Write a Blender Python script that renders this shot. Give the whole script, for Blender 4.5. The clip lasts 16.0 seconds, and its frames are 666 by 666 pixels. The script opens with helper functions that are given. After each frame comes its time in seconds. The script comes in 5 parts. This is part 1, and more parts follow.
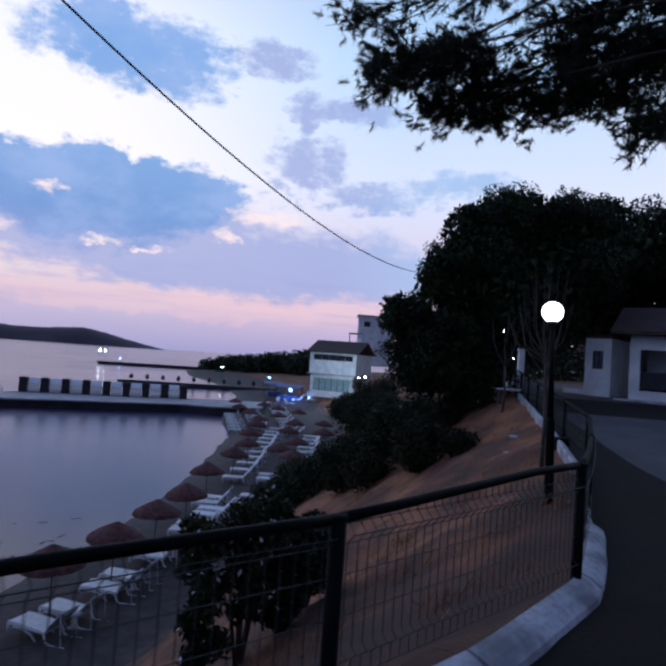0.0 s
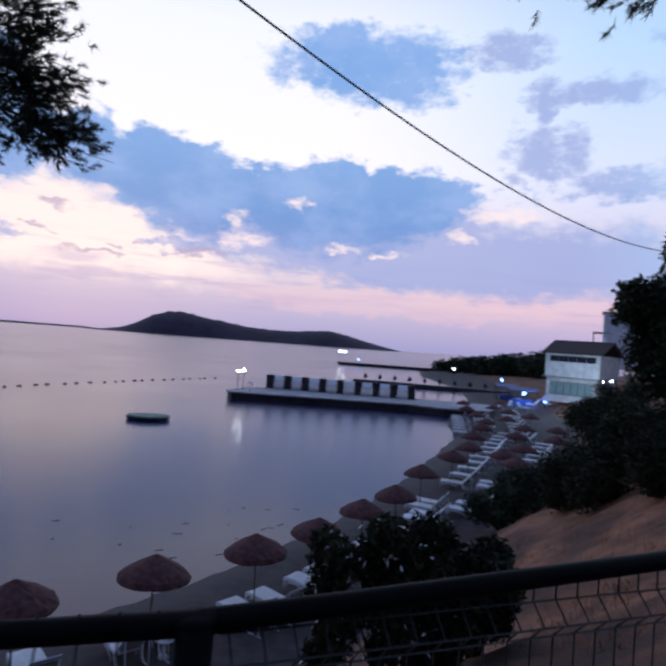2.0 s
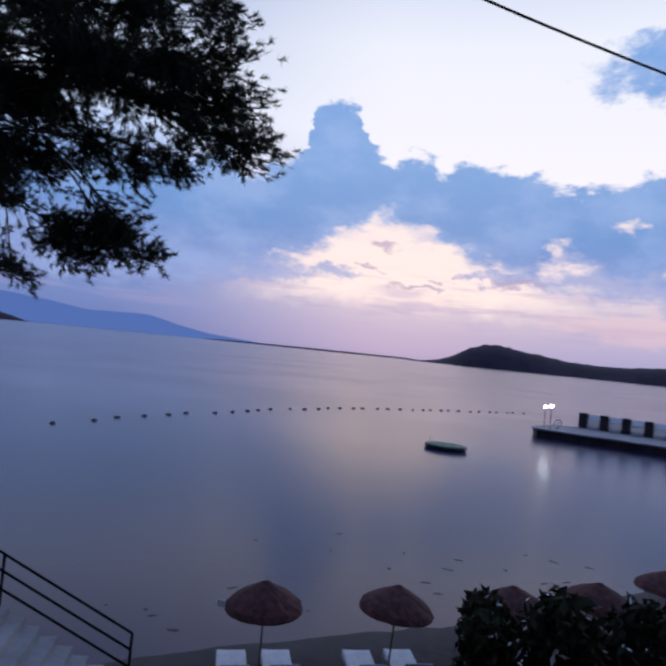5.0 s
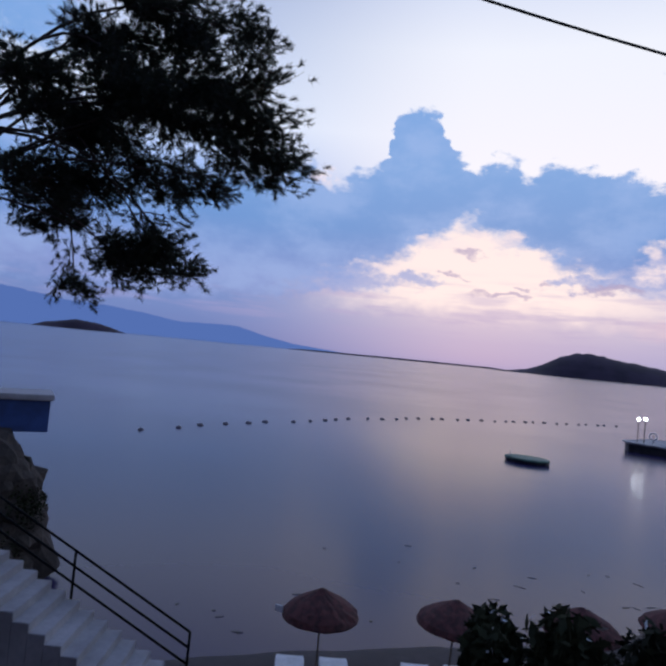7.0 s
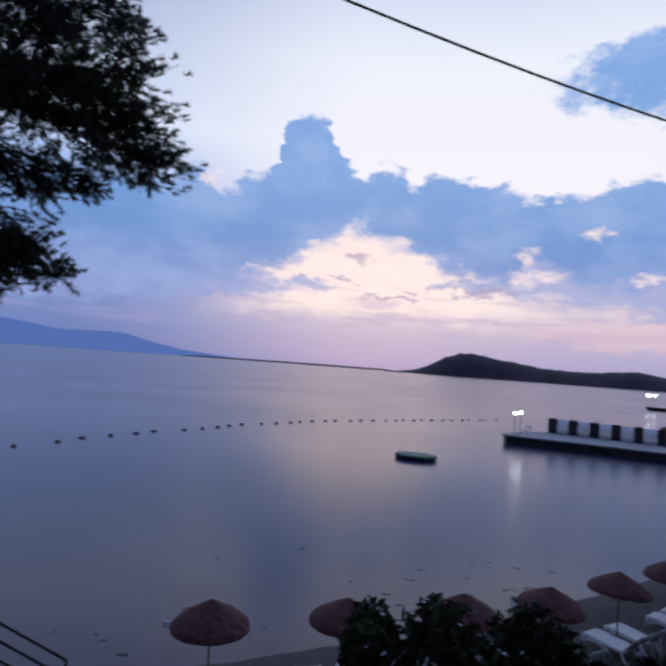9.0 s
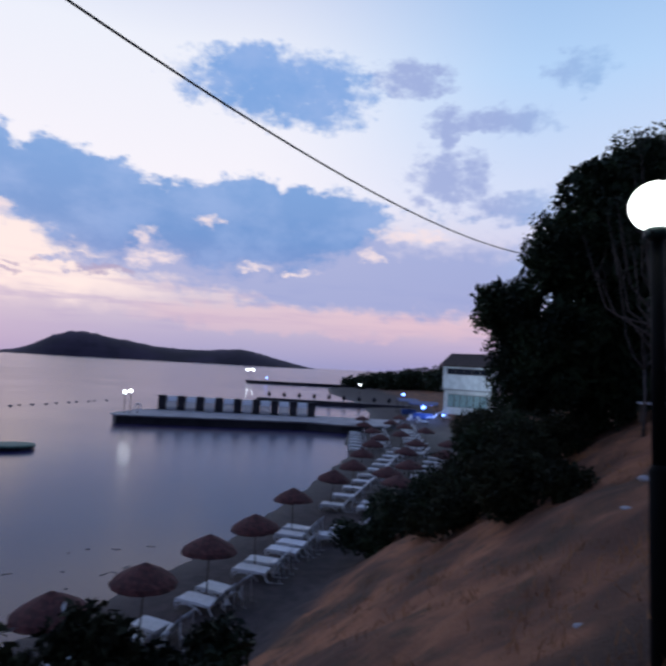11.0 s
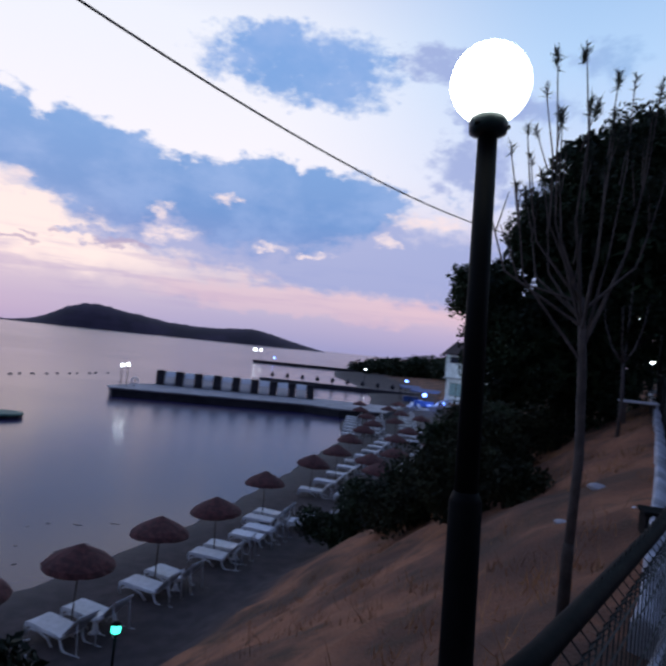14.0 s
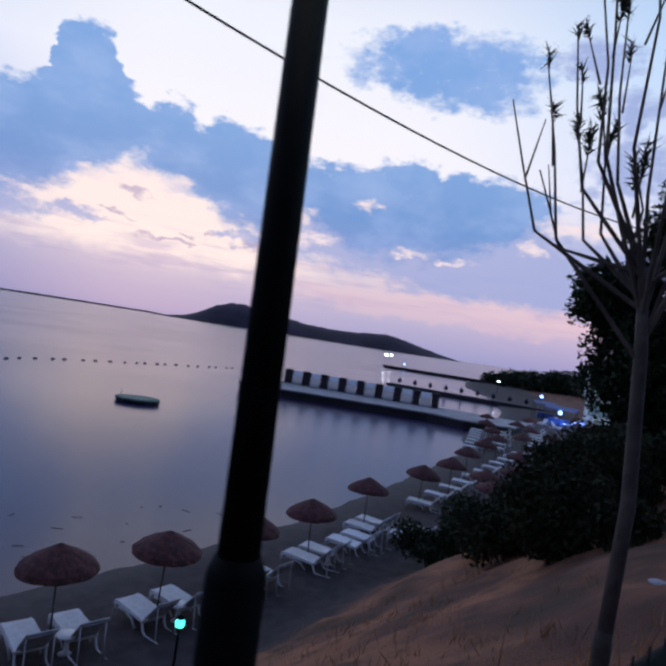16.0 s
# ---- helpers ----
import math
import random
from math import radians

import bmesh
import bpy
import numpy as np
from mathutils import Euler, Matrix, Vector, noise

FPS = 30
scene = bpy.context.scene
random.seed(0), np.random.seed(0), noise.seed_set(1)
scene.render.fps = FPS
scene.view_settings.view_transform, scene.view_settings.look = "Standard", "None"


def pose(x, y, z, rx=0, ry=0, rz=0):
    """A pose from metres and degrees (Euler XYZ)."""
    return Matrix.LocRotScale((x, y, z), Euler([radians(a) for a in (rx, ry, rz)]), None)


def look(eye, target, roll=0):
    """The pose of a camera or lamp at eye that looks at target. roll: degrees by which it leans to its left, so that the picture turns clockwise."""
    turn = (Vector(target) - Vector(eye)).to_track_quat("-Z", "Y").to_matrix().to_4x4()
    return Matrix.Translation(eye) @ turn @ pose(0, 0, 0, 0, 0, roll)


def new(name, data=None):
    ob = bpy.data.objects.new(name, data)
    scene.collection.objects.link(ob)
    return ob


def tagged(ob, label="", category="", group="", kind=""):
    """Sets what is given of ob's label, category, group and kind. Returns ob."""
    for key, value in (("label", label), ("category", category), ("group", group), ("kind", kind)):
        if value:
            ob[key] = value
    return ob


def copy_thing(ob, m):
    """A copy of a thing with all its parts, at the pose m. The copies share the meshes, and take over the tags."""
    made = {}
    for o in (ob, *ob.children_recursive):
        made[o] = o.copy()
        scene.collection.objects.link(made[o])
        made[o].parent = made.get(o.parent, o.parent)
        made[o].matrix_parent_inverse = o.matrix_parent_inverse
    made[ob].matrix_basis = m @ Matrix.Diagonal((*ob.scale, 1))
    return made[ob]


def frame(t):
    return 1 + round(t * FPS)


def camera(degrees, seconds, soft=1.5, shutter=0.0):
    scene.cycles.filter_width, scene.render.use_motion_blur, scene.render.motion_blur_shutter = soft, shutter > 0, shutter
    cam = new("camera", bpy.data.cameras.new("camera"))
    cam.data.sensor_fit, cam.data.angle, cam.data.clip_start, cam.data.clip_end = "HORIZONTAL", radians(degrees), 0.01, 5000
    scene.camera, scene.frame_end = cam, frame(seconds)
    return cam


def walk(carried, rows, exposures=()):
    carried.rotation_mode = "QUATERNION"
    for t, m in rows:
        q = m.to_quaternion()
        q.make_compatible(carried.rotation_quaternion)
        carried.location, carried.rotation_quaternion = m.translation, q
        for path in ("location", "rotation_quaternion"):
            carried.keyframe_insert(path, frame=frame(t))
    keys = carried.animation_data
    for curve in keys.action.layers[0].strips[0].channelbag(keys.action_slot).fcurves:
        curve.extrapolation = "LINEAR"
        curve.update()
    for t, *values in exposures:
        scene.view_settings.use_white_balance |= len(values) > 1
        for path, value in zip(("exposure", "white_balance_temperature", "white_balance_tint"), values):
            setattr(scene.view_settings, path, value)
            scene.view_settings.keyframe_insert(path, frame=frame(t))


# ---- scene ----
cam = camera(59.0, 16.0, soft=3.0, shutter=0.5)
PATH = [
    (0, (1.501, 1.321, 8.739), (1.481, 3.318, 8.831), 4.2),
    (0.5, (1.795, 1.729, 8.722), (1.728, 3.725, 8.812), 4.4),
    (1, (2.108, 2.165, 8.699), (1.764, 4.134, 8.765), 4.8),
    (1.5, (2.208, 2.704, 8.618), (1.57, 4.599, 8.665), 4.5),
    (2, (2.313, 3.102, 8.611), (1.528, 4.941, 8.651), 4.3),
    (2.5, (2.447, 3.468, 8.58), (1.457, 5.206, 8.605), 4.8),
    (3, (2.61, 3.816, 8.583), (1.561, 5.519, 8.611), 4.8),
    (3.5, (2.809, 4.152, 8.555), (1.65, 5.782, 8.591), 4.8),
    (4, (2.905, 4.479, 8.513), (1.539, 5.94, 8.535), 5.7),
    (4.5, (2.896, 4.757, 8.495), (1.475, 6.163, 8.542), 5.7),
    (5, (3.011, 5.031, 8.481), (1.406, 6.223, 8.54), 5.8),
    (7.5, (3.541, 5.595, 8.579), (1.784, 6.549, 8.643), 5.6),
    (8, (3.542, 5.662, 8.568), (1.81, 6.661, 8.633), 5.0),
    (8.5, (3.532, 5.674, 8.548), (1.847, 6.747, 8.63), 4.9),
    (9, (3.526, 5.708, 8.542), (1.97, 6.96, 8.651), 4.2),
    (9.5, (3.492, 5.83, 8.554), (2.114, 7.274, 8.681), 3.7),
    (10, (3.511, 5.934, 8.559), (2.431, 7.611, 8.708), 2.4),
    (12.5, (4.277, 6.876, 8.647), (4.13, 8.867, 8.759), 7.2),
    (13, (4.482, 7.18, 8.641), (4.246, 9.163, 8.741), 7.5),
    (13.5, (4.634, 7.486, 8.604), (4.228, 9.443, 8.684), 6.9),
    (14, (4.801, 7.834, 8.604), (4.254, 9.756, 8.665), 5.9),
    (14.5, (5.014, 8.137, 8.61), (4.232, 9.977, 8.649), 5.9),
    (15, (5.138, 8.494, 8.599), (4.292, 10.306, 8.623), 6.0),
    (15.5, (5.285, 8.802, 8.632), (4.407, 10.599, 8.662), 6.2),
    (16, (5.418, 9.138, 8.593), (4.453, 10.889, 8.616), 8.9),
]
walk(cam, [(t, look(eye, target, roll)) for t, eye, target, roll in PATH],
     [(0.0, 0.1), (1.0, 0.16), (1.5, 0.14), (2.2, 0.08), (3.0, 0.0), (8.3, 0.0), (9.2, -0.04), (10.2, -0.06), (12.4, 0.0), (16.0, 0.0)])

# ---------------------------------------------------------------- light
world = bpy.data.worlds.new("dusk_sky")
scene.world = world
world.use_nodes = True
scene.view_settings.exposure = 0.0


class Graph:
    """Short hand for building node trees."""

    def __init__(self, tree):
        self.tree = tree
        tree.nodes.clear()

    def add(self, kind, **settings):
        node = self.tree.nodes.new(kind)
        for key, value in settings.items():
            setattr(node, key, value)
        return node

    def put(self, socket, value):
        if isinstance(value, bpy.types.NodeSocket):
            self.tree.links.new(value, socket)
        elif value is not None:
            socket.default_value = value

    def math(self, op, a, b=None, c=None, clamp=False):
        node = self.add("ShaderNodeMath", operation=op, use_clamp=clamp)
        for socket, value in zip(node.inputs, (a, b, c)):
            self.put(socket, value)
        return node.outputs[0]

    def smooth(self, x, low, high):
        node = self.add("ShaderNodeMapRange", interpolation_type="SMOOTHSTEP")
        for name, value in (("Value", x), ("From Min", low), ("From Max", high)):
            self.put(node.inputs[name], value)
        return node.outputs["Result"]

    def mix(self, factor, a, b, blend="MIX"):
        node = self.add("ShaderNodeMix", data_type="RGBA", blend_type=blend)
        self.put(node.inputs["Factor"], factor)
        self.put(node.inputs["A"], a)
        self.put(node.inputs["B"], b)
        return node.outputs["Result"]

    def noise(self, vector, scale, detail=4.0, rough=0.55):
        node = self.add("ShaderNodeTexNoise")
        self.put(node.inputs["Vector"], vector)
        node.inputs["Scale"].default_value = scale
        node.inputs["Detail"].default_value = detail
        node.inputs["Roughness"].default_value = rough
        return node.outputs["Fac"]

    def ramp(self, x, stops):
        node = self.add("ShaderNodeValToRGB")
        self.put(node.inputs["Fac"], x)
        ramp = node.color_ramp
        while len(ramp.elements) < len(stops):
            ramp.elements.new(0.5)
        for element, (place, colour) in zip(ramp.elements, stops):
            element.position, element.color = place, (*colour, 1)
        return node.outputs["Color"]


def rgb(r, g, b):
    """Linear colour from display values 0 to 255."""
    return tuple((v / 255 / 12.92) if v < 10.3 else ((v / 255 + 0.055) / 1.055) ** 2.4 for v in (r, g, b))


def build_sky():
    g = Graph(world.node_tree)
    way = g.add("ShaderNodeTexCoord").outputs["Generated"]
    xyz = g.add("ShaderNodeSeparateXYZ")
    g.put(xyz.inputs[0], way)
    x, y, z = xyz.outputs
    deg = 57.29578
    el = g.math("MULTIPLY", g.math("ARCSINE", z), deg)
    az = g.math("MULTIPLY", g.math("ARCTAN2", g.math("MULTIPLY", x, -1.0), y), deg)
    flat = g.add("ShaderNodeCombineXYZ")
    g.put(flat.inputs[0], g.math("MULTIPLY", az, 0.6))
    g.put(flat.inputs[1], el)
    flat = flat.outputs[0]
    def wander(scale, detail, amount_az, amount_el, a, e):
        node = g.add("ShaderNodeTexNoise")
        g.put(node.inputs["Vector"], flat)
        node.inputs["Scale"].default_value, node.inputs["Detail"].default_value = scale, detail
        parts = g.add("ShaderNodeSeparateColor")
        g.put(parts.inputs[0], node.outputs["Color"])
        da = g.math("SUBTRACT", parts.outputs[0], 0.5)
        de = g.math("SUBTRACT", parts.outputs[1], 0.5)
        return g.math("MULTIPLY_ADD", da, amount_az, a), g.math("MULTIPLY_ADD", de, amount_el, e)

    az_w, el_w = wander(0.16, 2.0, 3.0, 1.2, az, el)
    az_w, el_w = wander(0.75, 7.0, 4.2, 3.0, az_w, el_w)
    fine = g.math("SUBTRACT", g.noise(flat, 0.8, 8.0, 0.66), 0.5)

    def outline(points):
        """Elevation of an edge of the clouds by azimuth, both in degrees."""
        low, high = points[0][0], points[-1][0]
        along = g.math("DIVIDE", g.math("SUBTRACT", az_w, float(low)), float(high - low), clamp=True)
        grey = g.ramp(along, [((a - low) / (high - low), (e / 40,) * 3) for a, e in points])
        split = g.add("ShaderNodeSeparateColor")
        g.put(split.inputs[0], grey)
        return g.math("MULTIPLY", split.outputs[0], 40.0)

    def blob(ca, ce, wa, we):
        a = g.math("DIVIDE", g.math("SUBTRACT", az_w, ca), wa)
        e = g.math("DIVIDE", g.math("SUBTRACT", el_w, ce), we)
        return g.math("SUBTRACT", 1.0, g.math("MULTIPLY_ADD", a, a, g.math("MULTIPLY", e, e)))

    def gather(list_of):
        total = None
        for item in list_of:
            b = blob(*item)
            total = b if total is None else g.math("MAXIMUM", total, b)
        return total

    # clear sky: haze at the horizon, pale dome, bluer towards the north
    up = g.math("DIVIDE", el, 45.0, clamp=True)
    warm = g.ramp(up, [(0.0, rgb(158, 160, 204)), (0.05, rgb(180, 174, 210)), (0.12, rgb(214, 200, 218)), (0.22, rgb(246, 228, 232)), (0.38, rgb(250, 246, 255)), (0.62, rgb(240, 243, 255)), (1.0, rgb(140, 170, 228))])
    cool = g.ramp(up, [(0.0, rgb(158, 154, 202)), (0.05, rgb(190, 174, 210)), (0.1, rgb(224, 194, 212)), (0.2, rgb(214, 204, 230)), (0.36, rgb(216, 225, 251)), (0.6, rgb(184, 215, 252)), (1.0, rgb(120, 164, 220))])
    left = g.ramp(up, [(0.0, rgb(104, 124, 182)), (0.08, rgb(116, 140, 198)), (0.2, rgb(98, 142, 208)), (0.32, rgb(132, 168, 230)), (0.46, rgb(214, 227, 251)), (1.0, rgb(84, 112, 180))])
    colour = g.mix(g.smooth(az, 26.0, -6.0), warm, cool)
    colour = g.mix(g.smooth(az, 48.0, 76.0), colour, left)
    top = outline([(8.6, 14.8), (9.3, 15.5), (12.0, 16.4), (15.4, 17.2), (20.4, 17.0), (22.5, 18.1), (24.4, 17.5), (30.6, 16.0), (33.7, 16.6), (36.0, 17.6),
                   (40.9, 18.3), (44.5, 18.0), (47.4, 19.2), (49.4, 17.8), (51.5, 19.6), (52.6, 22.2), (55.0, 23.2), (56.7, 22.4), (57.6, 18.0), (61.0, 16.9),
                   (63.6, 15.6), (64.8, 18.4), (68.0, 16.4), (76.0, 15.0), (100.0, 15.0)])
    foot = outline([(8.6, 15.0), (9.6, 14.3), (11.4, 12.3), (13.9, 11.0), (17.1, 9.9), (22.3, 8.8), (26.8, 8.3), (30.6, 9.6), (33.4, 11.0), (35.3, 8.2),
                    (37.5, 8.3), (39.5, 8.9), (42.8, 10.5), (46.3, 12.2), (49.9, 12.9), (51.7, 11.9), (54.8, 10.4), (57.0, 9.0), (63.4, 6.6), (67.8, 5.0), (75.6, 4.0), (100.0, 4.0)])
    skirt = outline([(-16.0, 6.5), (4.0, 5.6), (10.0, 5.3), (17.0, 5.5), (24.0, 6.2), (31.0, 7.0), (37.4, 7.7), (40.0, 9.0)])
    roof = outline([(-16.0, 9.0), (-4.0, 11.5), (5.0, 11.9), (9.0, 12.4), (12.0, 13.5), (40.0, 13.0)])
    # the glow where the sun has gone, under the bank
    aside = g.math("ABSOLUTE", g.math("SUBTRACT", az_w, 47.0))
    glow = g.math("MULTIPLY", g.math("MULTIPLY", g.smooth(g.math("SUBTRACT", foot, el_w), -1.2, 0.8), g.smooth(el_w, 3.6, 6.6)), g.smooth(aside, 19.0, 8.0))
    colour = g.mix(glow, colour, (*rgb(255, 236, 234), 1))
    stretched = g.add("ShaderNodeMapping")
    stretched.inputs["Scale"].default_value = (0.18, 1.0, 1.0)
    g.put(stretched.inputs["Vector"], flat)
    streak = g.smooth(g.noise(stretched.outputs[0], 1.1, 5.0, 0.55), 0.46, 0.66)
    low_band = g.math("MULTIPLY", g.smooth(el, 1.5, 4.0), g.smooth(el, 9.5, 6.0))
    colour = g.mix(g.math("MULTIPLY", g.math("MULTIPLY", streak, low_band), 0.45), colour, (*rgb(172, 162, 206), 1))
    rose = g.math("MULTIPLY", g.smooth(blob(18.0, 4.4, 20.0, 1.7), 0.0, 0.8), 0.35)
    colour = g.mix(rose, colour, (*rgb(242, 200, 208), 1))
    # thin veil under and beside the bank
    veil = g.math("MULTIPLY", g.smooth(g.math("MULTIPLY_ADD", fine, 2.4, g.math("SUBTRACT", el_w, skirt)), -0.7, 0.9), g.smooth(g.math("MULTIPLY_ADD", fine, 4.0, g.math("SUBTRACT", roof, el_w)), -1.6, 1.2))
    veil = g.math("MULTIPLY", veil, g.smooth(az_w, 39.5, 35.0))
    patches = gather([(4.2, 18.2, 3.6, 2.5), (0.6, 23.2, 5.6, 1.1), (4.4, 22.6, 1.4, 2.0), (8.4, 27.0, 4.2, 1.6), (-7.5, 26.8, 2.8, 1.4), (-19.0, 26.0, 2.4, 1.2), (-11.0, 17.2, 5.0, 1.3), (-2.5, 15.6, 5.0, 1.4),
                      (61.0, 7.4, 6.0, 1.4), (54.5, 7.7, 3.0, 0.5), (38.5, 8.0, 2.6, 0.5)])
    veil = g.math("MAXIMUM", veil, g.smooth(g.math("MULTIPLY_ADD", fine, 4.5, patches), -0.7, 1.0))
    veil_tone = g.mix(g.smooth(az, 2.0, -10.0), (*rgb(150, 166, 218), 1), (*rgb(152, 186, 232), 1))
    colour = g.mix(g.math("MULTIPLY", veil, 0.8), colour, veil_tone)
    # the bank itself and the loose cloud above it
    over = g.smooth(g.math("MULTIPLY_ADD", fine, 3.6, g.math("SUBTRACT", top, el_w)), -0.4, 0.7)
    under = g.smooth(g.math("MULTIPLY_ADD", fine, 5.0, g.math("SUBTRACT", el_w, foot)), -1.0, 1.5)
    loose = gather([(21.5, 25.8, 10.0, 2.9), (18.6, 24.0, 5.4, 2.0), (24.4, 27.2, 5.0, 1.7), (92.0, 25.0, 6.0, 3.0)])
    thick = g.math("MULTIPLY", over, under)
    thick = g.math("MAXIMUM", thick, g.smooth(g.math("MULTIPLY_ADD", fine, 2.6, loose), -0.4, 0.75))
    cloud_tone = g.ramp(g.math("DIVIDE", el, 30.0, clamp=True), [(0.0, rgb(126, 140, 194)), (0.22, rgb(132, 150, 208)), (0.4, rgb(112, 152, 212)), (0.6, rgb(122, 164, 222)), (1.0, rgb(122, 166, 228))])
    billow = g.smooth(g.noise(flat, 0.22, 6.0, 0.6), 0.36, 0.68)
    cloud_tone = g.mix(g.math("MULTIPLY", billow, 0.5), cloud_tone, (*rgb(164, 188, 236), 1))
    colour = g.mix(g.math("MULTIPLY", thick, 0.96), colour, cloud_tone)
    # sunlit edges that break through the bank, and small dark scraps before the glow
    bright = gather([(46.6, 12.2, 2.4, 0.7), (51.5, 11.2, 3.0, 0.6), (57.6, 8.8, 2.0, 0.5), (27.3, 13.3, 1.1, 0.6), (7.4, 13.0, 4.2, 0.7), (10.9, 10.8, 1.5, 0.5), (32.2, 9.2, 2.6, 0.9), (33.2, 11.0, 0.9, 1.0),
                     (23.4, 9.1, 1.7, 0.4), (18.3, 9.2, 1.7, 0.4), (63.8, 16.4, 1.2, 1.0)])
    lit = g.math("MULTIPLY", g.smooth(g.math("MULTIPLY_ADD", fine, 6.0, bright), -0.5, 1.5), 0.85)
    colour = g.mix(lit, colour, (*rgb(252, 232, 234), 1))
    scraps = gather([(43.6, 7.8, 0.9, 0.25), (41.7, 7.8, 0.8, 0.4), (45.5, 6.8, 3.0, 0.3), (37.0, 7.6, 2.8, 0.4), (50.5, 8.4, 2.0, 0.25), (49.5, 10.6, 1.6, 0.4)])
    colour = g.mix(g.math("MULTIPLY", g.smooth(g.math("MULTIPLY_ADD", fine, 5.0, scraps), -0.2, 1.3), 0.75), colour, (*rgb(176, 162, 196), 1))
    # the sky away from the sunset and overhead is far darker
    back = g.smooth(g.math("MULTIPLY_ADD", y, 0.75, g.math("MULTIPLY", x, -0.66)), 0.15, -0.6)
    colour = g.mix(g.math("MULTIPLY", back, 0.94), colour, (*rgb(56, 66, 104), 1))
    colour = g.mix(g.math("MULTIPLY", g.smooth(el, 36.0, 66.0), 0.85), colour, (*rgb(102, 120, 170), 1))
    below = g.smooth(el, 0.0, -4.0)
    colour = g.mix(below, colour, (*rgb(60, 62, 92), 1))
    sky = g.add("ShaderNodeTexSky", sky_type="NISHITA", sun_disc=False, sun_elevation=radians(2.0), sun_rotation=radians(-47.0))
    light = g.add("ShaderNodeBackground")
    g.put(light.inputs["Color"], g.mix(0.004, colour, sky.outputs[0], "ADD"))
    light.inputs["Strength"].default_value = SKY
    out = g.add("ShaderNodeOutputWorld")
    g.put(out.inputs["Surface"], light.outputs[0])


SKY = 1.0
build_sky()

# ---------------------------------------------------------------- materials


def material(name, base, rough=0.8, metal=0.0, vary=0.25, scale=3.0, fine=40.0, bump=0.3, second=None, spec=0.5, depth=0.02):
    """A surface with variation at two scales and a fine relief."""
    m = bpy.data.materials.new(name)
    m.use_nodes = True
    g = Graph(m.node_tree)
    where = g.add("ShaderNodeTexCoord").outputs["Object"]
    broad = g.noise(where, scale, 5.0)
    grain = g.noise(where, fine, 3.0)
    other = second or tuple(c * (1 - vary) for c in base)
    bright = tuple(min(1.0, c * (1 + vary * 0.5)) for c in base)
    col = g.mix(g.smooth(broad, 0.35, 0.65), (*other, 1), (*bright, 1))
    col = g.mix(g.math("MULTIPLY", g.smooth(grain, 0.4, 0.75), vary), col, (*(c * 0.45 for c in base), 1))
    shader = g.add("ShaderNodeBsdfPrincipled")
    g.put(shader.inputs["Base Color"], col)
    g.put(shader.inputs["Roughness"], g.math("MULTIPLY_ADD", g.math("SUBTRACT", broad, 0.5), 0.3, rough, clamp=True))
    shader.inputs["Metallic"].default_value = metal
    shader.inputs["Specular IOR Level"].default_value = spec
    if bump:
        relief = g.add("ShaderNodeBump")
        relief.inputs["Strength"].default_value = bump
        relief.inputs["Distance"].default_value = depth
        g.put(relief.inputs["Height"], g.math("MULTIPLY_ADD", grain, 0.4, broad))
        g.put(shader.inputs["Normal"], relief.outputs[0])
    out = g.add("ShaderNodeOutputMaterial")
    g.put(out.inputs["Surface"], shader.outputs[0])
    return m


def glowing(name, colour, strength):
    m = bpy.data.materials.new(name)
    m.use_nodes = True
    g = Graph(m.node_tree)
    e = g.add("ShaderNodeEmission")
    e.inputs["Color"].default_value = (*colour, 1)
    e.inputs["Strength"].default_value = strength
    out = g.add("ShaderNodeOutputMaterial")
    g.put(out.inputs["Surface"], e.outputs[0])
    return m


def water_material():
    m = bpy.data.materials.new("sea_water")
    m.use_nodes = True
    g = Graph(m.node_tree)
    where = g.add("ShaderNodeTexCoord").outputs["Object"]
    squeeze = g.add("ShaderNodeMapping")
    squeeze.inputs["Scale"].default_value = (0.5, 1.0, 1.0)
    squeeze.inputs["Rotation"].default_value = (0, 0, radians(40))
    g.put(squeeze.inputs["Vector"], where)
    waves = g.noise(squeeze.outputs[0], 0.9, 3.0, 0.5)
    ripple = g.noise(squeeze.outputs[0], 5.0, 3.0, 0.5)
    patch = g.noise(where, 0.03, 3.0, 0.5)
    shader = g.add("ShaderNodeBsdfPrincipled")
    g.put(shader.inputs["Base Color"], g.mix(g.smooth(patch, 0.4, 0.62), (0.024, 0.021, 0.086, 1), (0.036, 0.024, 0.084, 1)))
    g.put(shader.inputs["Roughness"], g.math("MULTIPLY_ADD", g.smooth(patch, 0.35, 0.7), 0.04, 0.18))
    shader.inputs["IOR"].default_value = 1.33
    relief = g.add("ShaderNodeBump")
    relief.inputs["Strength"].default_value = 0.035
    relief.inputs["Distance"].default_value = 0.12
    g.put(relief.inputs["Height"], g.math("MULTIPLY_ADD", ripple, 0.15, waves))
    g.put(shader.inputs["Normal"], relief.outputs[0])
    out = g.add("ShaderNodeOutputMaterial")
    g.put(out.inputs["Surface"], shader.outputs[0])
    return m


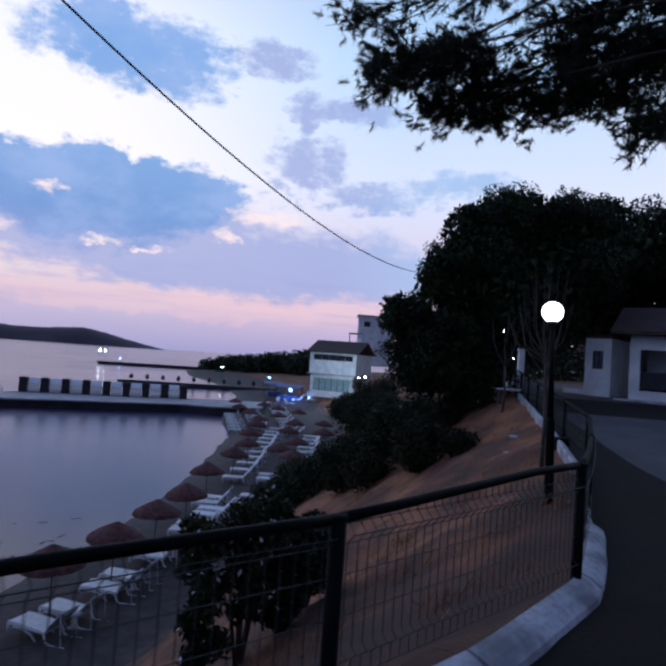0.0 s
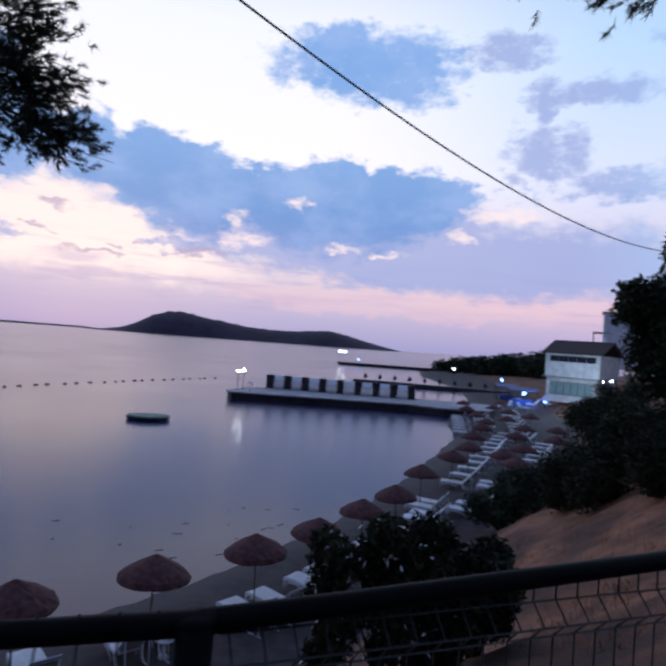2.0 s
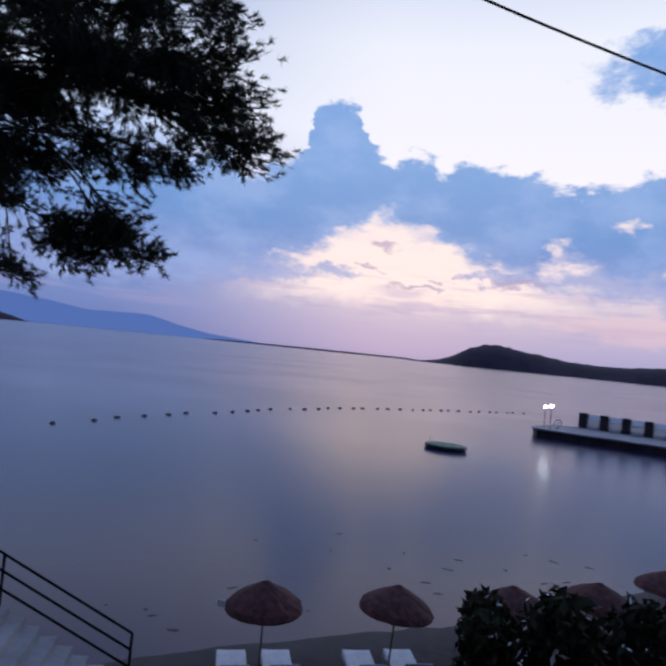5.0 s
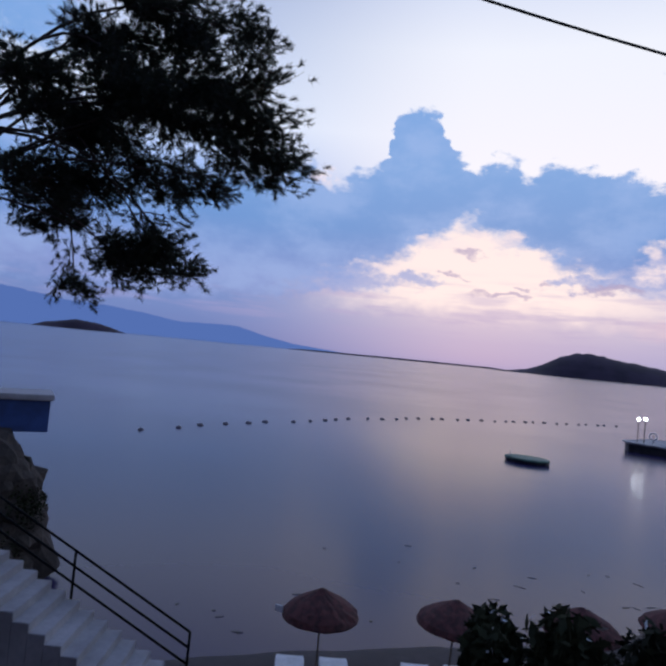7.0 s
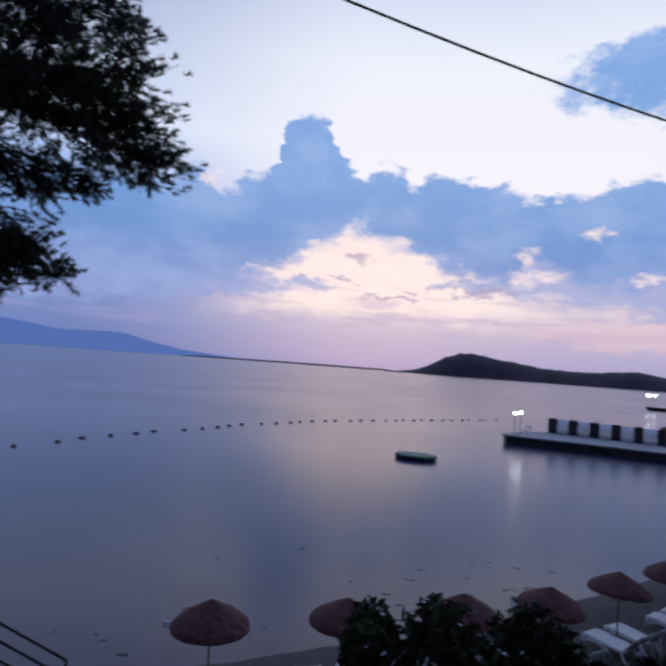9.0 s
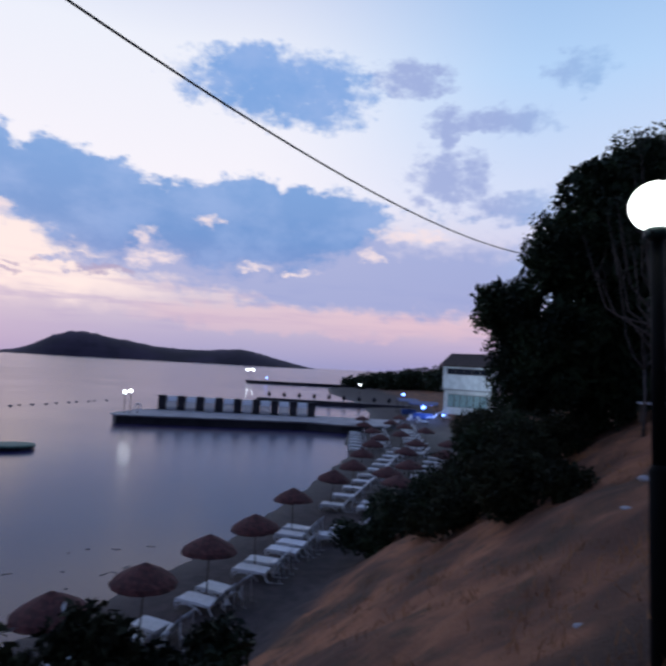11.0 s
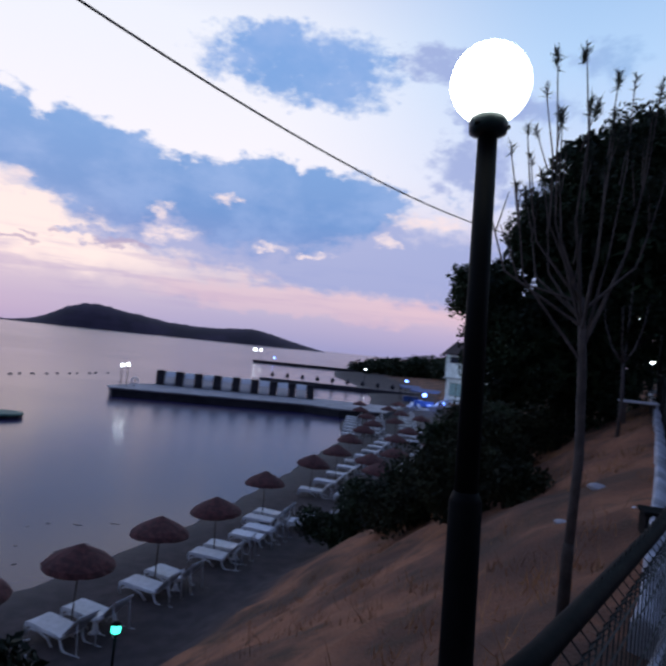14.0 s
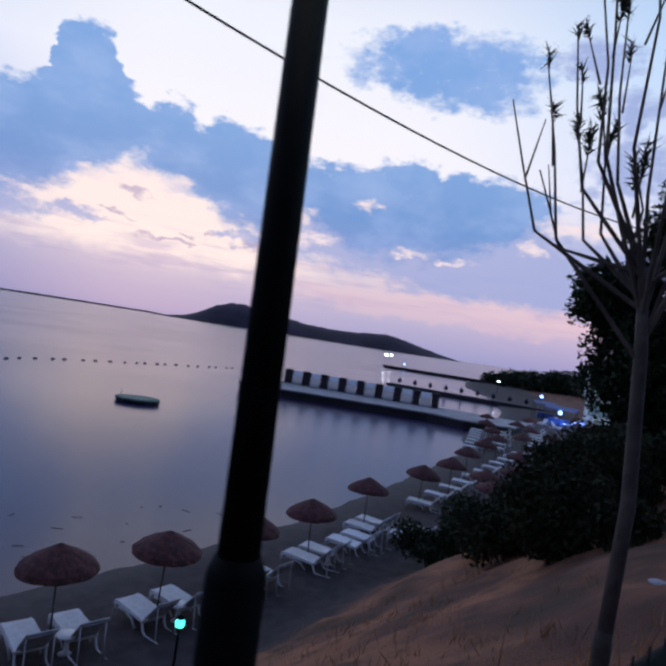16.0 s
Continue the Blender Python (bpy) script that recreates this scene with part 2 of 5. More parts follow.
def land_material():
    """Dark grit tone on beach and bank foot, dry grass and bare soil above."""
    m = bpy.data.materials.new("land")
    m.use_nodes = True
    g = Graph(m.node_tree)
    spot = g.add("ShaderNodeNewGeometry").outputs["Position"]
    xyz = g.add("ShaderNodeSeparateXYZ")
    g.put(xyz.inputs[0], spot)
    broad = g.noise(spot, 0.5, 5.0)
    mid = g.noise(spot, 2.2, 5.0)
    fine = g.noise(spot, 24.0, 4.0)
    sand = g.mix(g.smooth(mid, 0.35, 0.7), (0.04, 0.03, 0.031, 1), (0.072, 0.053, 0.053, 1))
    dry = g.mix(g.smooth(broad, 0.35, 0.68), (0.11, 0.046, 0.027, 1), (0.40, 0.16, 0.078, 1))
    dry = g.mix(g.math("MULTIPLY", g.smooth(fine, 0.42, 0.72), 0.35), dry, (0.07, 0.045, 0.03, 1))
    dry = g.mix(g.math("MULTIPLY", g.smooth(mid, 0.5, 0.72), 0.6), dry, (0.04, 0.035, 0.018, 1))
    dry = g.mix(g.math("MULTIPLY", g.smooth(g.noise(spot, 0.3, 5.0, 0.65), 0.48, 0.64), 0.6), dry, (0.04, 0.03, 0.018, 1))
    # the bank turns darker brown towards low y, with a ragged edge
    near_brown = g.smooth(g.math("MULTIPLY_ADD", g.math("SUBTRACT", broad, 0.5), 9.0, xyz.outputs[1]), 12.5, 9.0)
    dry = g.mix(g.math("MULTIPLY", near_brown, 0.82), dry, (0.06, 0.029, 0.02, 1))
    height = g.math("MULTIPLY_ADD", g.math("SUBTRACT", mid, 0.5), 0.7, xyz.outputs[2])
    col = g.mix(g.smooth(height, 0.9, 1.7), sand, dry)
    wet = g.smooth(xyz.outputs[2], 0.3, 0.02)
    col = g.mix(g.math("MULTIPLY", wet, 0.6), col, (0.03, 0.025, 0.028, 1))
    shader = g.add("ShaderNodeBsdfPrincipled")
    g.put(shader.inputs["Base Color"], col)
    g.put(shader.inputs["Roughness"], g.math("MULTIPLY_ADD", wet, -0.2, 0.92))
    relief = g.add("ShaderNodeBump")
    relief.inputs["Strength"].default_value = 0.6
    relief.inputs["Distance"].default_value = 0.05
    g.put(relief.inputs["Height"], g.math("ADD", fine, mid))
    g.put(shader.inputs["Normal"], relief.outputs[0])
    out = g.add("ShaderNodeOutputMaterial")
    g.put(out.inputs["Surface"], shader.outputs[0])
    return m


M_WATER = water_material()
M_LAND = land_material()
M_ASPHALT = material("asphalt", (0.078, 0.072, 0.08), 0.85, vary=0.35, scale=0.8, fine=60, bump=0.4)
M_DARKSTRIP = material("dark_brown_strip", (0.02, 0.014, 0.012), 0.95, vary=0.5, scale=1.6, fine=30, bump=0.6, second=(0.012, 0.009, 0.009), spec=0.2)
M_KERB = material("whitewashed_concrete", (0.5, 0.5, 0.54), 0.85, vary=0.5, scale=2.0, fine=18, bump=0.4)
M_IRON = material("black_painted_steel", (0.005, 0.0055, 0.006), 0.6, 0.0, 0.3, 8, 90, 0.15, spec=0.08)
M_WIRE = material("dull_green_wire", (0.022, 0.024, 0.022), 0.6, 0.0, 0.3, 8, 90, 0.0)
M_GREENIRON = material("dark_green_painted_steel", (0.01, 0.03, 0.026), 0.4, 0.1, 0.3, 8, 90, 0.1)
M_WHITE = material("white_plaster", (0.82, 0.82, 0.84), 0.85, vary=0.15, scale=1.2, fine=20, bump=0.2)
M_PLASTIC = material("white_moulded_plastic", (0.82, 0.82, 0.84), 0.4, vary=0.08, scale=5, fine=50, bump=0.05)
M_MAT = material("white_sunbed_cushion", (0.86, 0.86, 0.88), 0.85, vary=0.12, scale=4, fine=60, bump=0.3)
M_BEDBACK = material("grey_shaded_backing", (0.55, 0.56, 0.60), 0.8, vary=0.2, scale=6, fine=80, bump=0.2)
M_THATCH = material("reddish_reed_thatch", (0.12, 0.04, 0.038), 0.9, vary=0.5, scale=6, fine=45, bump=0.8, second=(0.07, 0.026, 0.025))
M_POLEWOOD = material("weathered_wood_pole", (0.10, 0.07, 0.055), 0.8, vary=0.4, scale=6, fine=50, bump=0.3)
M_CONCRETE = material("jetty_concrete", (0.42, 0.40, 0.42), 0.85, vary=0.25, scale=0.6, fine=8, bump=0.3)
M_DECKDARK = material("dark_timber_decking", (0.07, 0.06, 0.075), 0.8, vary=0.4, scale=1.0, fine=8, bump=0.3)
M_DARKSTONE = material("near_black_wet_stone", (0.035, 0.032, 0.035), 0.6, vary=0.5, scale=1.0, fine=6, bump=0.7)
M_WICKER = material("dark_wicker", (0.035, 0.032, 0.045), 0.8, vary=0.4, scale=6, fine=40, bump=0.4)
M_PINE = material("pine_needles", (0.022, 0.032, 0.018), 0.7, vary=0.5, scale=2.0, fine=12, bump=0.0, second=(0.012, 0.02, 0.012))
M_LEAF = material("dark_evergreen_leaves", (0.026, 0.042, 0.016), 0.6, vary=0.6, scale=0.9, fine=9, bump=0.0, second=(0.010, 0.016, 0.008), spec=0.2)
M_SHRUB = material("dusty_shrub_leaves", (0.034, 0.038, 0.018), 0.8, vary=0.6, scale=1.5, fine=9, bump=0.0, second=(0.014, 0.016, 0.009), spec=0.15)
M_BARK = material("grey_brown_bark", (0.06, 0.045, 0.038), 0.9, vary=0.5, scale=4, fine=30, bump=0.8)
M_PALEBARK = material("pale_smooth_bark", (0.10, 0.078, 0.07), 0.85, vary=0.4, scale=4, fine=30, bump=0.5)
M_GRASS = material("dry_grass", (0.48, 0.23, 0.10), 0.9, vary=0.4, scale=1.2, fine=9, bump=0.0, second=(0.26, 0.14, 0.075))
M_FLOWER = material("white_oleander_petals", (0.75, 0.75, 0.78), 0.7, vary=0.1, bump=0.0)
M_CANVAS = bpy.data.materials.new("translucent_white_canvas")
M_CANVAS.use_nodes = True
canvas = Graph(M_CANVAS.node_tree)
weave = canvas.mix(canvas.noise(canvas.add("ShaderNodeTexCoord").outputs["Object"], 9.0), (0.88, 0.88, 0.90, 1), (0.95, 0.95, 0.96, 1))
face, glow_through, both = canvas.add("ShaderNodeBsdfDiffuse"), canvas.add("ShaderNodeBsdfTranslucent"), canvas.add("ShaderNodeMixShader")
canvas.put(face.inputs["Color"], weave)
canvas.put(glow_through.inputs["Color"], weave)
both.inputs[0].default_value = 0.65
canvas.put(both.inputs[1], face.outputs[0])
canvas.put(both.inputs[2], glow_through.outputs[0])
canvas.put(canvas.add("ShaderNodeOutputMaterial").inputs["Surface"], both.outputs[0])
M_RAFT = material("faded_green_paint", (0.10, 0.20, 0.15), 0.6, vary=0.35, scale=2, fine=20, bump=0.2)
M_ROOF = material("dark_clay_tiles", (0.07, 0.04, 0.035), 0.8, vary=0.4, scale=2, fine=20, bump=0.5)
M_BLUE = material("blue_tarpaulin", (0.04, 0.09, 0.28), 0.6, vary=0.3, scale=1.5, fine=12, bump=0.2)
M_GLASS = material("dark_window_glass", (0.012, 0.014, 0.02), 0.1, vary=0.2, bump=0.0)
M_CABLE = material("black_rubber_cable", (0.012, 0.012, 0.013), 0.6, vary=0.2, bump=0.0)
M_HILL = material("scrub_covered_hill", (0.055, 0.036, 0.062), 0.95, vary=0.4, scale=0.01, fine=0.08, bump=0.0)
# flat blue emission: distance haze painted into the mountain colour
M_FAR = glowing("haze_glow_mountains", rgb(84, 112, 178), 1.0)
M_GLOBE = glowing("opal_globe_light", (0.93, 1.0, 1.0), 5.0)
M_COOL = glowing("cool_white_lamp", (0.8, 0.92, 1.0), 14.0)
M_TEAL = glowing("teal_lamp", (0.05, 0.9, 0.62), 4.0)
M_BLUELED = glowing("blue_lamp", (0.12, 0.25, 1.0), 14.0)
M_SHOPLIGHT = glowing("lit_shop_window", (0.55, 0.95, 0.9), 1.6)
M_ROCK = material("brown_shore_rock", (0.055, 0.042, 0.036), 0.9, vary=0.5, scale=1.2, fine=9, bump=0.9, depth=0.06)
M_BUOY = material("grey_plastic_float", (0.16, 0.14, 0.17), 0.6, vary=0.3, bump=0.0)

# ---------------------------------------------------------------- mesh helpers


def link_mesh(name, verts, faces, mat, parent=None, label="", smooth=False):
    me = bpy.data.meshes.new(name)
    me.from_pydata([tuple(v) for v in verts], [], [tuple(f) for f in faces])
    me.materials.append(mat)
    if smooth:
        me.polygons.foreach_set("use_smooth", [True] * len(me.polygons))
    me.update()
    ob = new(name, me)
    if parent:
        ob.parent = parent
    if label:
        ob["label"] = label
    return ob


def part(name, bm, mat, parent=None, label="", smooth=False):
    me = bpy.data.meshes.new(name)
    bm.to_mesh(me)
    bm.free()
    me.materials.append(mat)
    if smooth:
        me.polygons.foreach_set("use_smooth", [True] * len(me.polygons))
    ob = new(name, me)
    if parent:
        ob.parent = parent
    if label:
        ob["label"] = label
    return ob


def empty(name, m, label, category, group="", kind=""):
    ob = new(name)
    ob.matrix_basis = m
    return tagged(ob, label, category, group, kind)


def add_box(bm, x, y, z, sx, sy, sz, turn=None, bevel=0.0):
    """A box centred at x, y, z."""
    made = bmesh.ops.create_cube(bm, size=1.0)["verts"]
    m = Matrix.Translation((x, y, z)) @ (turn or Matrix()) @ Matrix.Diagonal((sx, sy, sz, 1))
    bmesh.ops.transform(bm, matrix=m, verts=made)
    if bevel:
        edges = list({e for v in made for e in v.link_edges})
        bmesh.ops.bevel(bm, geom=edges, offset=bevel, segments=2, affect="EDGES")
    return bm


def tube_data(points, radii, sides=8):
    """Verts and faces of a tube with closed ends along points."""
    pts = [Vector(p) for p in points]
    verts, faces = [], []
    up = Vector((0.13, 0.21, 1.0)).normalized()
    for i, p in enumerate(pts):
        ahead = (pts[min(i + 1, len(pts) - 1)] - pts[max(i - 1, 0)]).normalized()
        side = ahead.cross(up)
        if side.length < 0.05:
            side = ahead.cross(Vector((1, 0, 0)))
        side.normalize()
        over = side.cross(ahead)
        r = radii[i] if hasattr(radii, "__len__") else radii
        for k in range(sides):
            a = 2 * math.pi * k / sides
            verts.append(p + side * (r * math.cos(a)) + over * (r * math.sin(a)))
    for i in range(len(pts) - 1):
        for k in range(sides):
            a, b = i * sides + k, i * sides + (k + 1) % sides
            faces.append((a, b, b + sides, a + sides))
    faces.append(tuple(range(sides))[::-1])
    faces.append(tuple(range((len(pts) - 1) * sides, len(pts) * sides)))
    return verts, faces


def tube(name, points, radii, mat, parent=None, label="", sides=8):
    v, f = tube_data(points, radii, sides)
    return link_mesh(name, v, f, mat, parent, label, True)


def merge(pieces):
    verts, faces = [], []
    for v, f in pieces:
        n = len(verts)
        verts += list(v)
        faces += [tuple(i + n for i in face) for face in f]
    return verts, faces


def spin(name, profile, mat, parent=None, label="", sides=24):
    """A solid of revolution from (radius, height) pairs."""
    verts, faces = [], []
    for r, h in profile:
        for k in range(sides):
            a = 2 * math.pi * k / sides
            verts.append((r * math.cos(a), r * math.sin(a), h))
    for i in range(len(profile) - 1):
        for k in range(sides):
            a, b = i * sides + k, i * sides + (k + 1) % sides
            faces.append((a, b, b + sides, a + sides))
    faces.append(tuple(range(sides))[::-1])
    faces.append(tuple(range((len(profile) - 1) * sides, len(profile) * sides)))
    return link_mesh(name, verts, faces, mat, parent, label, True)


# ---------------------------------------------------------------- plan of the place
FENCE_Y = [-30, -5.5, -0.6, 3.02, 3.95, 4.75, 6.05, 7.2, 8.05, 9.27, 11.6, 15.5, 20.5, 26, 40, 60, 90, 130, 300]
FENCE_X = [-26, -8, -3.0, 0.58, 1.55, 2.4, 3.5, 4.05, 4.41, 4.90, 5.86, 6.85, 8.0, 9.2, 12, 16, 22, 30, 60]
FOOT_Y = [-30, 0, 6, 12, 18, 21, 26, 31, 43, 51, 76, 100, 150, 220, 300]
FOOT_X = [-30, -9.5, -7.0, -4.6, -2.9, -2.4, -2.2, -1.2, 0.1, 1.6, 1.4, -4, -14, -40, -60]
SHORE_Y = [-60, -20, 0, 8, 12.5, 15.7, 20, 24, 28, 32.7, 42.5, 51, 64.5, 73.6, 84, 95, 120, 150, 200, 250, 290, 320]
SHORE_X = [-60, -30, -15.5, -12.6, -11.7, -10.9, -9.7, -9.0, -8.5, -8.0, -8.1, -8.5, -9.3, -12, -14, -14, -18, -26, -48, -62, -60, -20]


def fence_x(y):
    return np.interp(y, FENCE_Y, FENCE_X)


def road_z(y):
    return 7.05 + 0.05 * np.clip(y - 9.0, 0.0, 22.0)


def land_z(x, y):
    """Height of the ground: shelving beach, steep bank, then the terrace that carries the road."""
    top, foot, shore = fence_x(y), np.interp(y, FOOT_Y, FOOT_X), np.interp(y, SHORE_Y, SHORE_X)
    crest = road_z(y) - 0.09
    crest = np.where(y > 60, np.interp(y, [60, 100, 160, 300], [8.1, 9.0, 9.0, 5.0]), crest)
    u = np.clip((x - foot) / np.maximum(top - 0.35 - foot, 0.5), 0, 1)
    bank = 0.65 + (crest - 0.65) * (1 - (1 - u) ** 1.03)
    beach = 0.65 * np.clip((x - shore) / np.maximum(foot - shore, 0.5), 0, 1) ** 0.8
    under = -np.clip((shore - x) * 0.09, 0, 3.0)
    return np.where(x < shore, under, np.where(x < foot, beach, bank))


def build_ground():
    xs = np.concatenate([np.linspace(-90, -18, 30), np.arange(-17, 13, 0.4), np.linspace(13.4, 60, 34), np.linspace(65, 400, 14)])
    ys = np.concatenate([np.linspace(-60, -4, 22), np.arange(-3, 46, 0.45), np.linspace(46.5, 130, 60), np.linspace(134, 330, 40)])
    gx, gy = np.meshgrid(xs, ys)
    gz = land_z(gx, gy)
    shape = []
    for x, y, z in zip(gx.ravel(), gy.ravel(), gz.ravel()):
        off_road = x < float(fence_x(y)) - 0.3
        rough = noise.fractal(Vector((x * 0.5, y * 0.5, 0)), 0.9, 2.1, 4)
        amount = 0.0 if not off_road else (0.03 if z < 0.68 else 0.24)
        shape.append((x, y, z + rough * amount))
    n, m = len(xs), len(ys)
    faces = [(j * n + i, j * n + i + 1, (j + 1) * n + i + 1, (j + 1) * n + i) for j in range(m - 1) for i in range(n - 1)]
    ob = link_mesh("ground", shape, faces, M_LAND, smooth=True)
    tagged(ob, "dry brown bank above a dark grit beach", "ground", kind="structure")


build_ground()

# the sea, out to the horizon
bm = bmesh.new()
bmesh.ops.create_circle(bm, cap_ends=True, radius=4700, segments=96)
sea = part("water", bm, M_WATER)
tagged(sea, "calm sea reflecting a violet and peach dusk sky", "sea", kind="structure")

# the road, following the fence
road_v, road_f = [], []
for i, y in enumerate(np.linspace(-28, 75, 120)):
    x0 = float(fence_x(y)) + 0.25
    wide = 6.2 if y < 30 else 5.0
    for k in range(7):
        x = x0 + wide * k / 6 * (1.35 if y < 8 else 1.12)
        road_v.append((x, y - 0.25 * wide * k / 6, float(road_z(y)) + 0.03 * math.sin(math.pi * k / 6)))
    if i:
        road_f += [((i - 1) * 7 + k, (i - 1) * 7 + k + 1, i * 7 + k + 1, i * 7 + k) for k in range(6)]
road = link_mesh("road", road_v, road_f, M_ASPHALT, smooth=True)
tagged(road, "narrow dark asphalt road along the fence", "road", kind="structure")



def road_overlay(name, y0, y1, inner, outer, mat, label):
    """A thin layer on the road between two distances from its seaward edge."""
    v, f = [], []
    for i, y in enumerate(np.linspace(y0, y1, 60)):
        wide, stretch = (6.2 if y < 30 else 5.0), (1.35 if y < 8 else 1.12)
        a, b = inner(y) / (wide * stretch), outer(y) / (wide * stretch)
        for k in range(7):
            u = a + (b - a) * k / 6
            edge = 0.05 * noise.noise(Vector((y * 1.3, k * 5.0, 2.0))) if k in (0, 6) else 0.0
            v.append((float(fence_x(y)) + 0.25 + wide * stretch * u + edge, y - 0.25 * wide * u, float(road_z(y)) + 0.03 * math.sin(math.pi * u) + 0.01))
        if i:
            f += [((i - 1) * 7 + k, (i - 1) * 7 + k + 1, i * 7 + k + 1, i * 7 + k) for k in range(6)]
    return tagged(link_mesh(name, v, f, mat, smooth=True), label, "ground", kind="structure")


# dark brown layers over the asphalt, one along the kerb, one across
road_overlay("edge_strip", -12.0, 24.0, lambda y: -0.24, lambda y: float(np.interp(y, [-12, 4, 9.5, 10.5, 12, 14, 17, 24], [4.5, 4.0, 2.0, 1.2, 0.75, 0.6, 0.5, 0.3])), M_DARKSTRIP, "thin dark brown strip between kerb and asphalt")
road_overlay("road_strip", 20.2, 25.5, lambda y: 0.36, lambda y: 6.6, M_DARKSTRIP, "thin dark brown strip across the road")

# ---------------------------------------------------------------- distance


def ridge(name, az_el, distance, depth, mat, label, rough, category="hill"):
    """A long hill: an outline by azimuth and elevation in degrees, with a rounded cross-section."""
    az = np.array([a for a, _ in az_el], float)
    el = np.array([e for _, e in az_el], float)
    order = np.argsort(az)
    grid = np.linspace(az.min(), az.max(), 150)
    height = np.interp(grid, az[order], el[order])
    verts, faces = [], []
    rows = 9
    for i, (a, e) in enumerate(zip(grid, height)):
        for k in range(rows):
            u = k / (rows - 1)
            far = distance + depth * u
            h = math.tan(radians(max(e, 0.0))) * (distance + depth * 0.5) * math.sin(math.pi * u) ** 0.7
            h *= 1 + rough * noise.fractal(Vector((a * 1.7, u * 3, distance * 0.001)), 1.0, 2.0, 4)
            verts.append((-math.sin(radians(a)) * far, math.cos(radians(a)) * far, h + 8.0 * math.sin(math.pi * u) * min(1, e) - 0.5))
        if i:
            faces += [((i - 1) * rows + k, (i - 1) * rows + k + 1, i * rows + k + 1, i * rows + k) for k in range(rows - 1)]
    ob = link_mesh(name, verts, faces, mat, smooth=True)
    return tagged(ob, label, category, kind="structure")


ridge("backdrop_headland", [(46, 0.0), (44.2, 0.15), (43, 0.3), (41.6, 0.75), (40, 1.6), (39, 1.95), (37.5, 2.05), (36, 1.85), (33, 1.35), (32, 1.2), (29, 1.0), (27, 1.05), (23.5, 1.3), (22.5, 1.2), (20.3, 0.75), (18, 0.3), (16.2, 0.0)], 2300, 500, M_HILL, "long low dark headland across the bay", 0.06)
ridge("backdrop_spit", [(66, 0.0), (64, 0.12), (55, 0.16), (46, 0.14), (44, 0.0)], 3300, 200, M_HILL, "thin dark spit of land on the horizon", 0.1)
ridge("backdrop_islet", [(88.5, 0.0), (87.5, 0.3), (85, 0.75), (83, 0.6), (80.5, 0.0)], 2600, 200, M_HILL, "small low islet in the bay", 0.08, "islet")
ridge("backdrop_mountains", [(118, 2.0), (104, 3.4), (96, 3.2), (90, 2.9), (86, 2.35), (82.7, 2.25), (79, 1.9), (76, 1.45), (73, 1.6), (70.7, 1.6), (68, 0.95), (65.3, 0.5), (60, 0.1), (57, 0.0)], 3900, 500, M_FAR, "blue mountain range beyond the bay, haze painted as a glow", 0.03, "mountains")

# ---------------------------------------------------------------- fence, kerb, lamps by the road


def fence_line(y0, y1, step):
    """Points along the fence at an even pitch."""
    out, y = [], y0
    last = None
    pts = [(float(fence_x(v)), v) for v in np.linspace(y0, y1, 900)]
    for p in pts:
        if last is None or math.dist(p, last) >= step:
            out.append(p)
            last = p
    return out


def build_kerb():
    outline = [(-0.02, -0.5), (-0.02, 0.10), (0.02, 0.135), (0.25, 0.125), (0.5, 0.10), (0.8, 0.05), (1.0, -0.1)]
    pieces = fence_line(-14, 34, 1.9)
    for (xa, ya), (xb, yb) in zip(pieces, pieces[1:]):
        root_z = float(road_z(ya))
        bm = bmesh.new()
        rows = []
        broad, shift = (0.25, 0.0) if ya < 7.0 else ((0.1, 0.0) if ya < 10.5 else (0.17, -0.16))
        profile = [((o * broad if o > 0 else o) + shift, h) for o, h in outline]
        for s in np.linspace(0.006, 0.994, 8):
            y = ya + (yb - ya) * s
            x = float(fence_x(y))
            dx, dy = xb - xa, yb - ya
            n = math.hypot(dx, dy)
            side = (dy / n, -dx / n)
            wob = 0.02 * noise.noise(Vector((x * 2, y * 2, 3)))
            rows.append([bm.verts.new((x + side[0] * (o + wob), y + side[1] * (o + wob), float(road_z(y)) + h + wob)) for o, h in profile])
        for a, b in zip(rows, rows[1:]):
            for k in range(len(profile) - 1):
                bm.faces.new((a[k], b[k], b[k + 1], a[k + 1]))
        bm.faces.new(rows[0])
        bm.faces.new(rows[-1][::-1])
        bmesh.ops.recalc_face_normals(bm, faces=bm.faces)
        kerb = part("kerb", bm, M_KERB)
        tagged(kerb, "low whitewashed concrete kerb along the fence", "kerb", "kerb stones", "structure")


build_kerb()

POSTS_Y = [-11.0, -9.1, -7.2, -5.3, -3.4, -1.2, 0.8, 2.75, 4.207, 6.05, 8.85, 11.5, 14.3, 17.1, 19.9, 22.7, 25.5, 28.3]
fence = empty("fence", Matrix(), "dark steel mesh fence with a round top rail", "fence")


def rail_x(y):
    """Line of the posts and rail, which swings out a little before the bend."""
    return np.interp(y, [-30, -5.5, -0.6, 3.3, 4.207, 6.05] + FENCE_Y[7:], [-26, -8.3, -3.5, 0.44, 1.565, 3.5, 4.05, 4.43, 4.97, 5.92] + FENCE_X[11:])


def rail_h(y):
    """Height of the top rail over the road, a little lower past the bend."""
    return float(np.interp(y, [4.2, 5.6, 7.5, 9.0, 10.5], [0.925, 1.01, 0.97, 0.95, 0.9]))


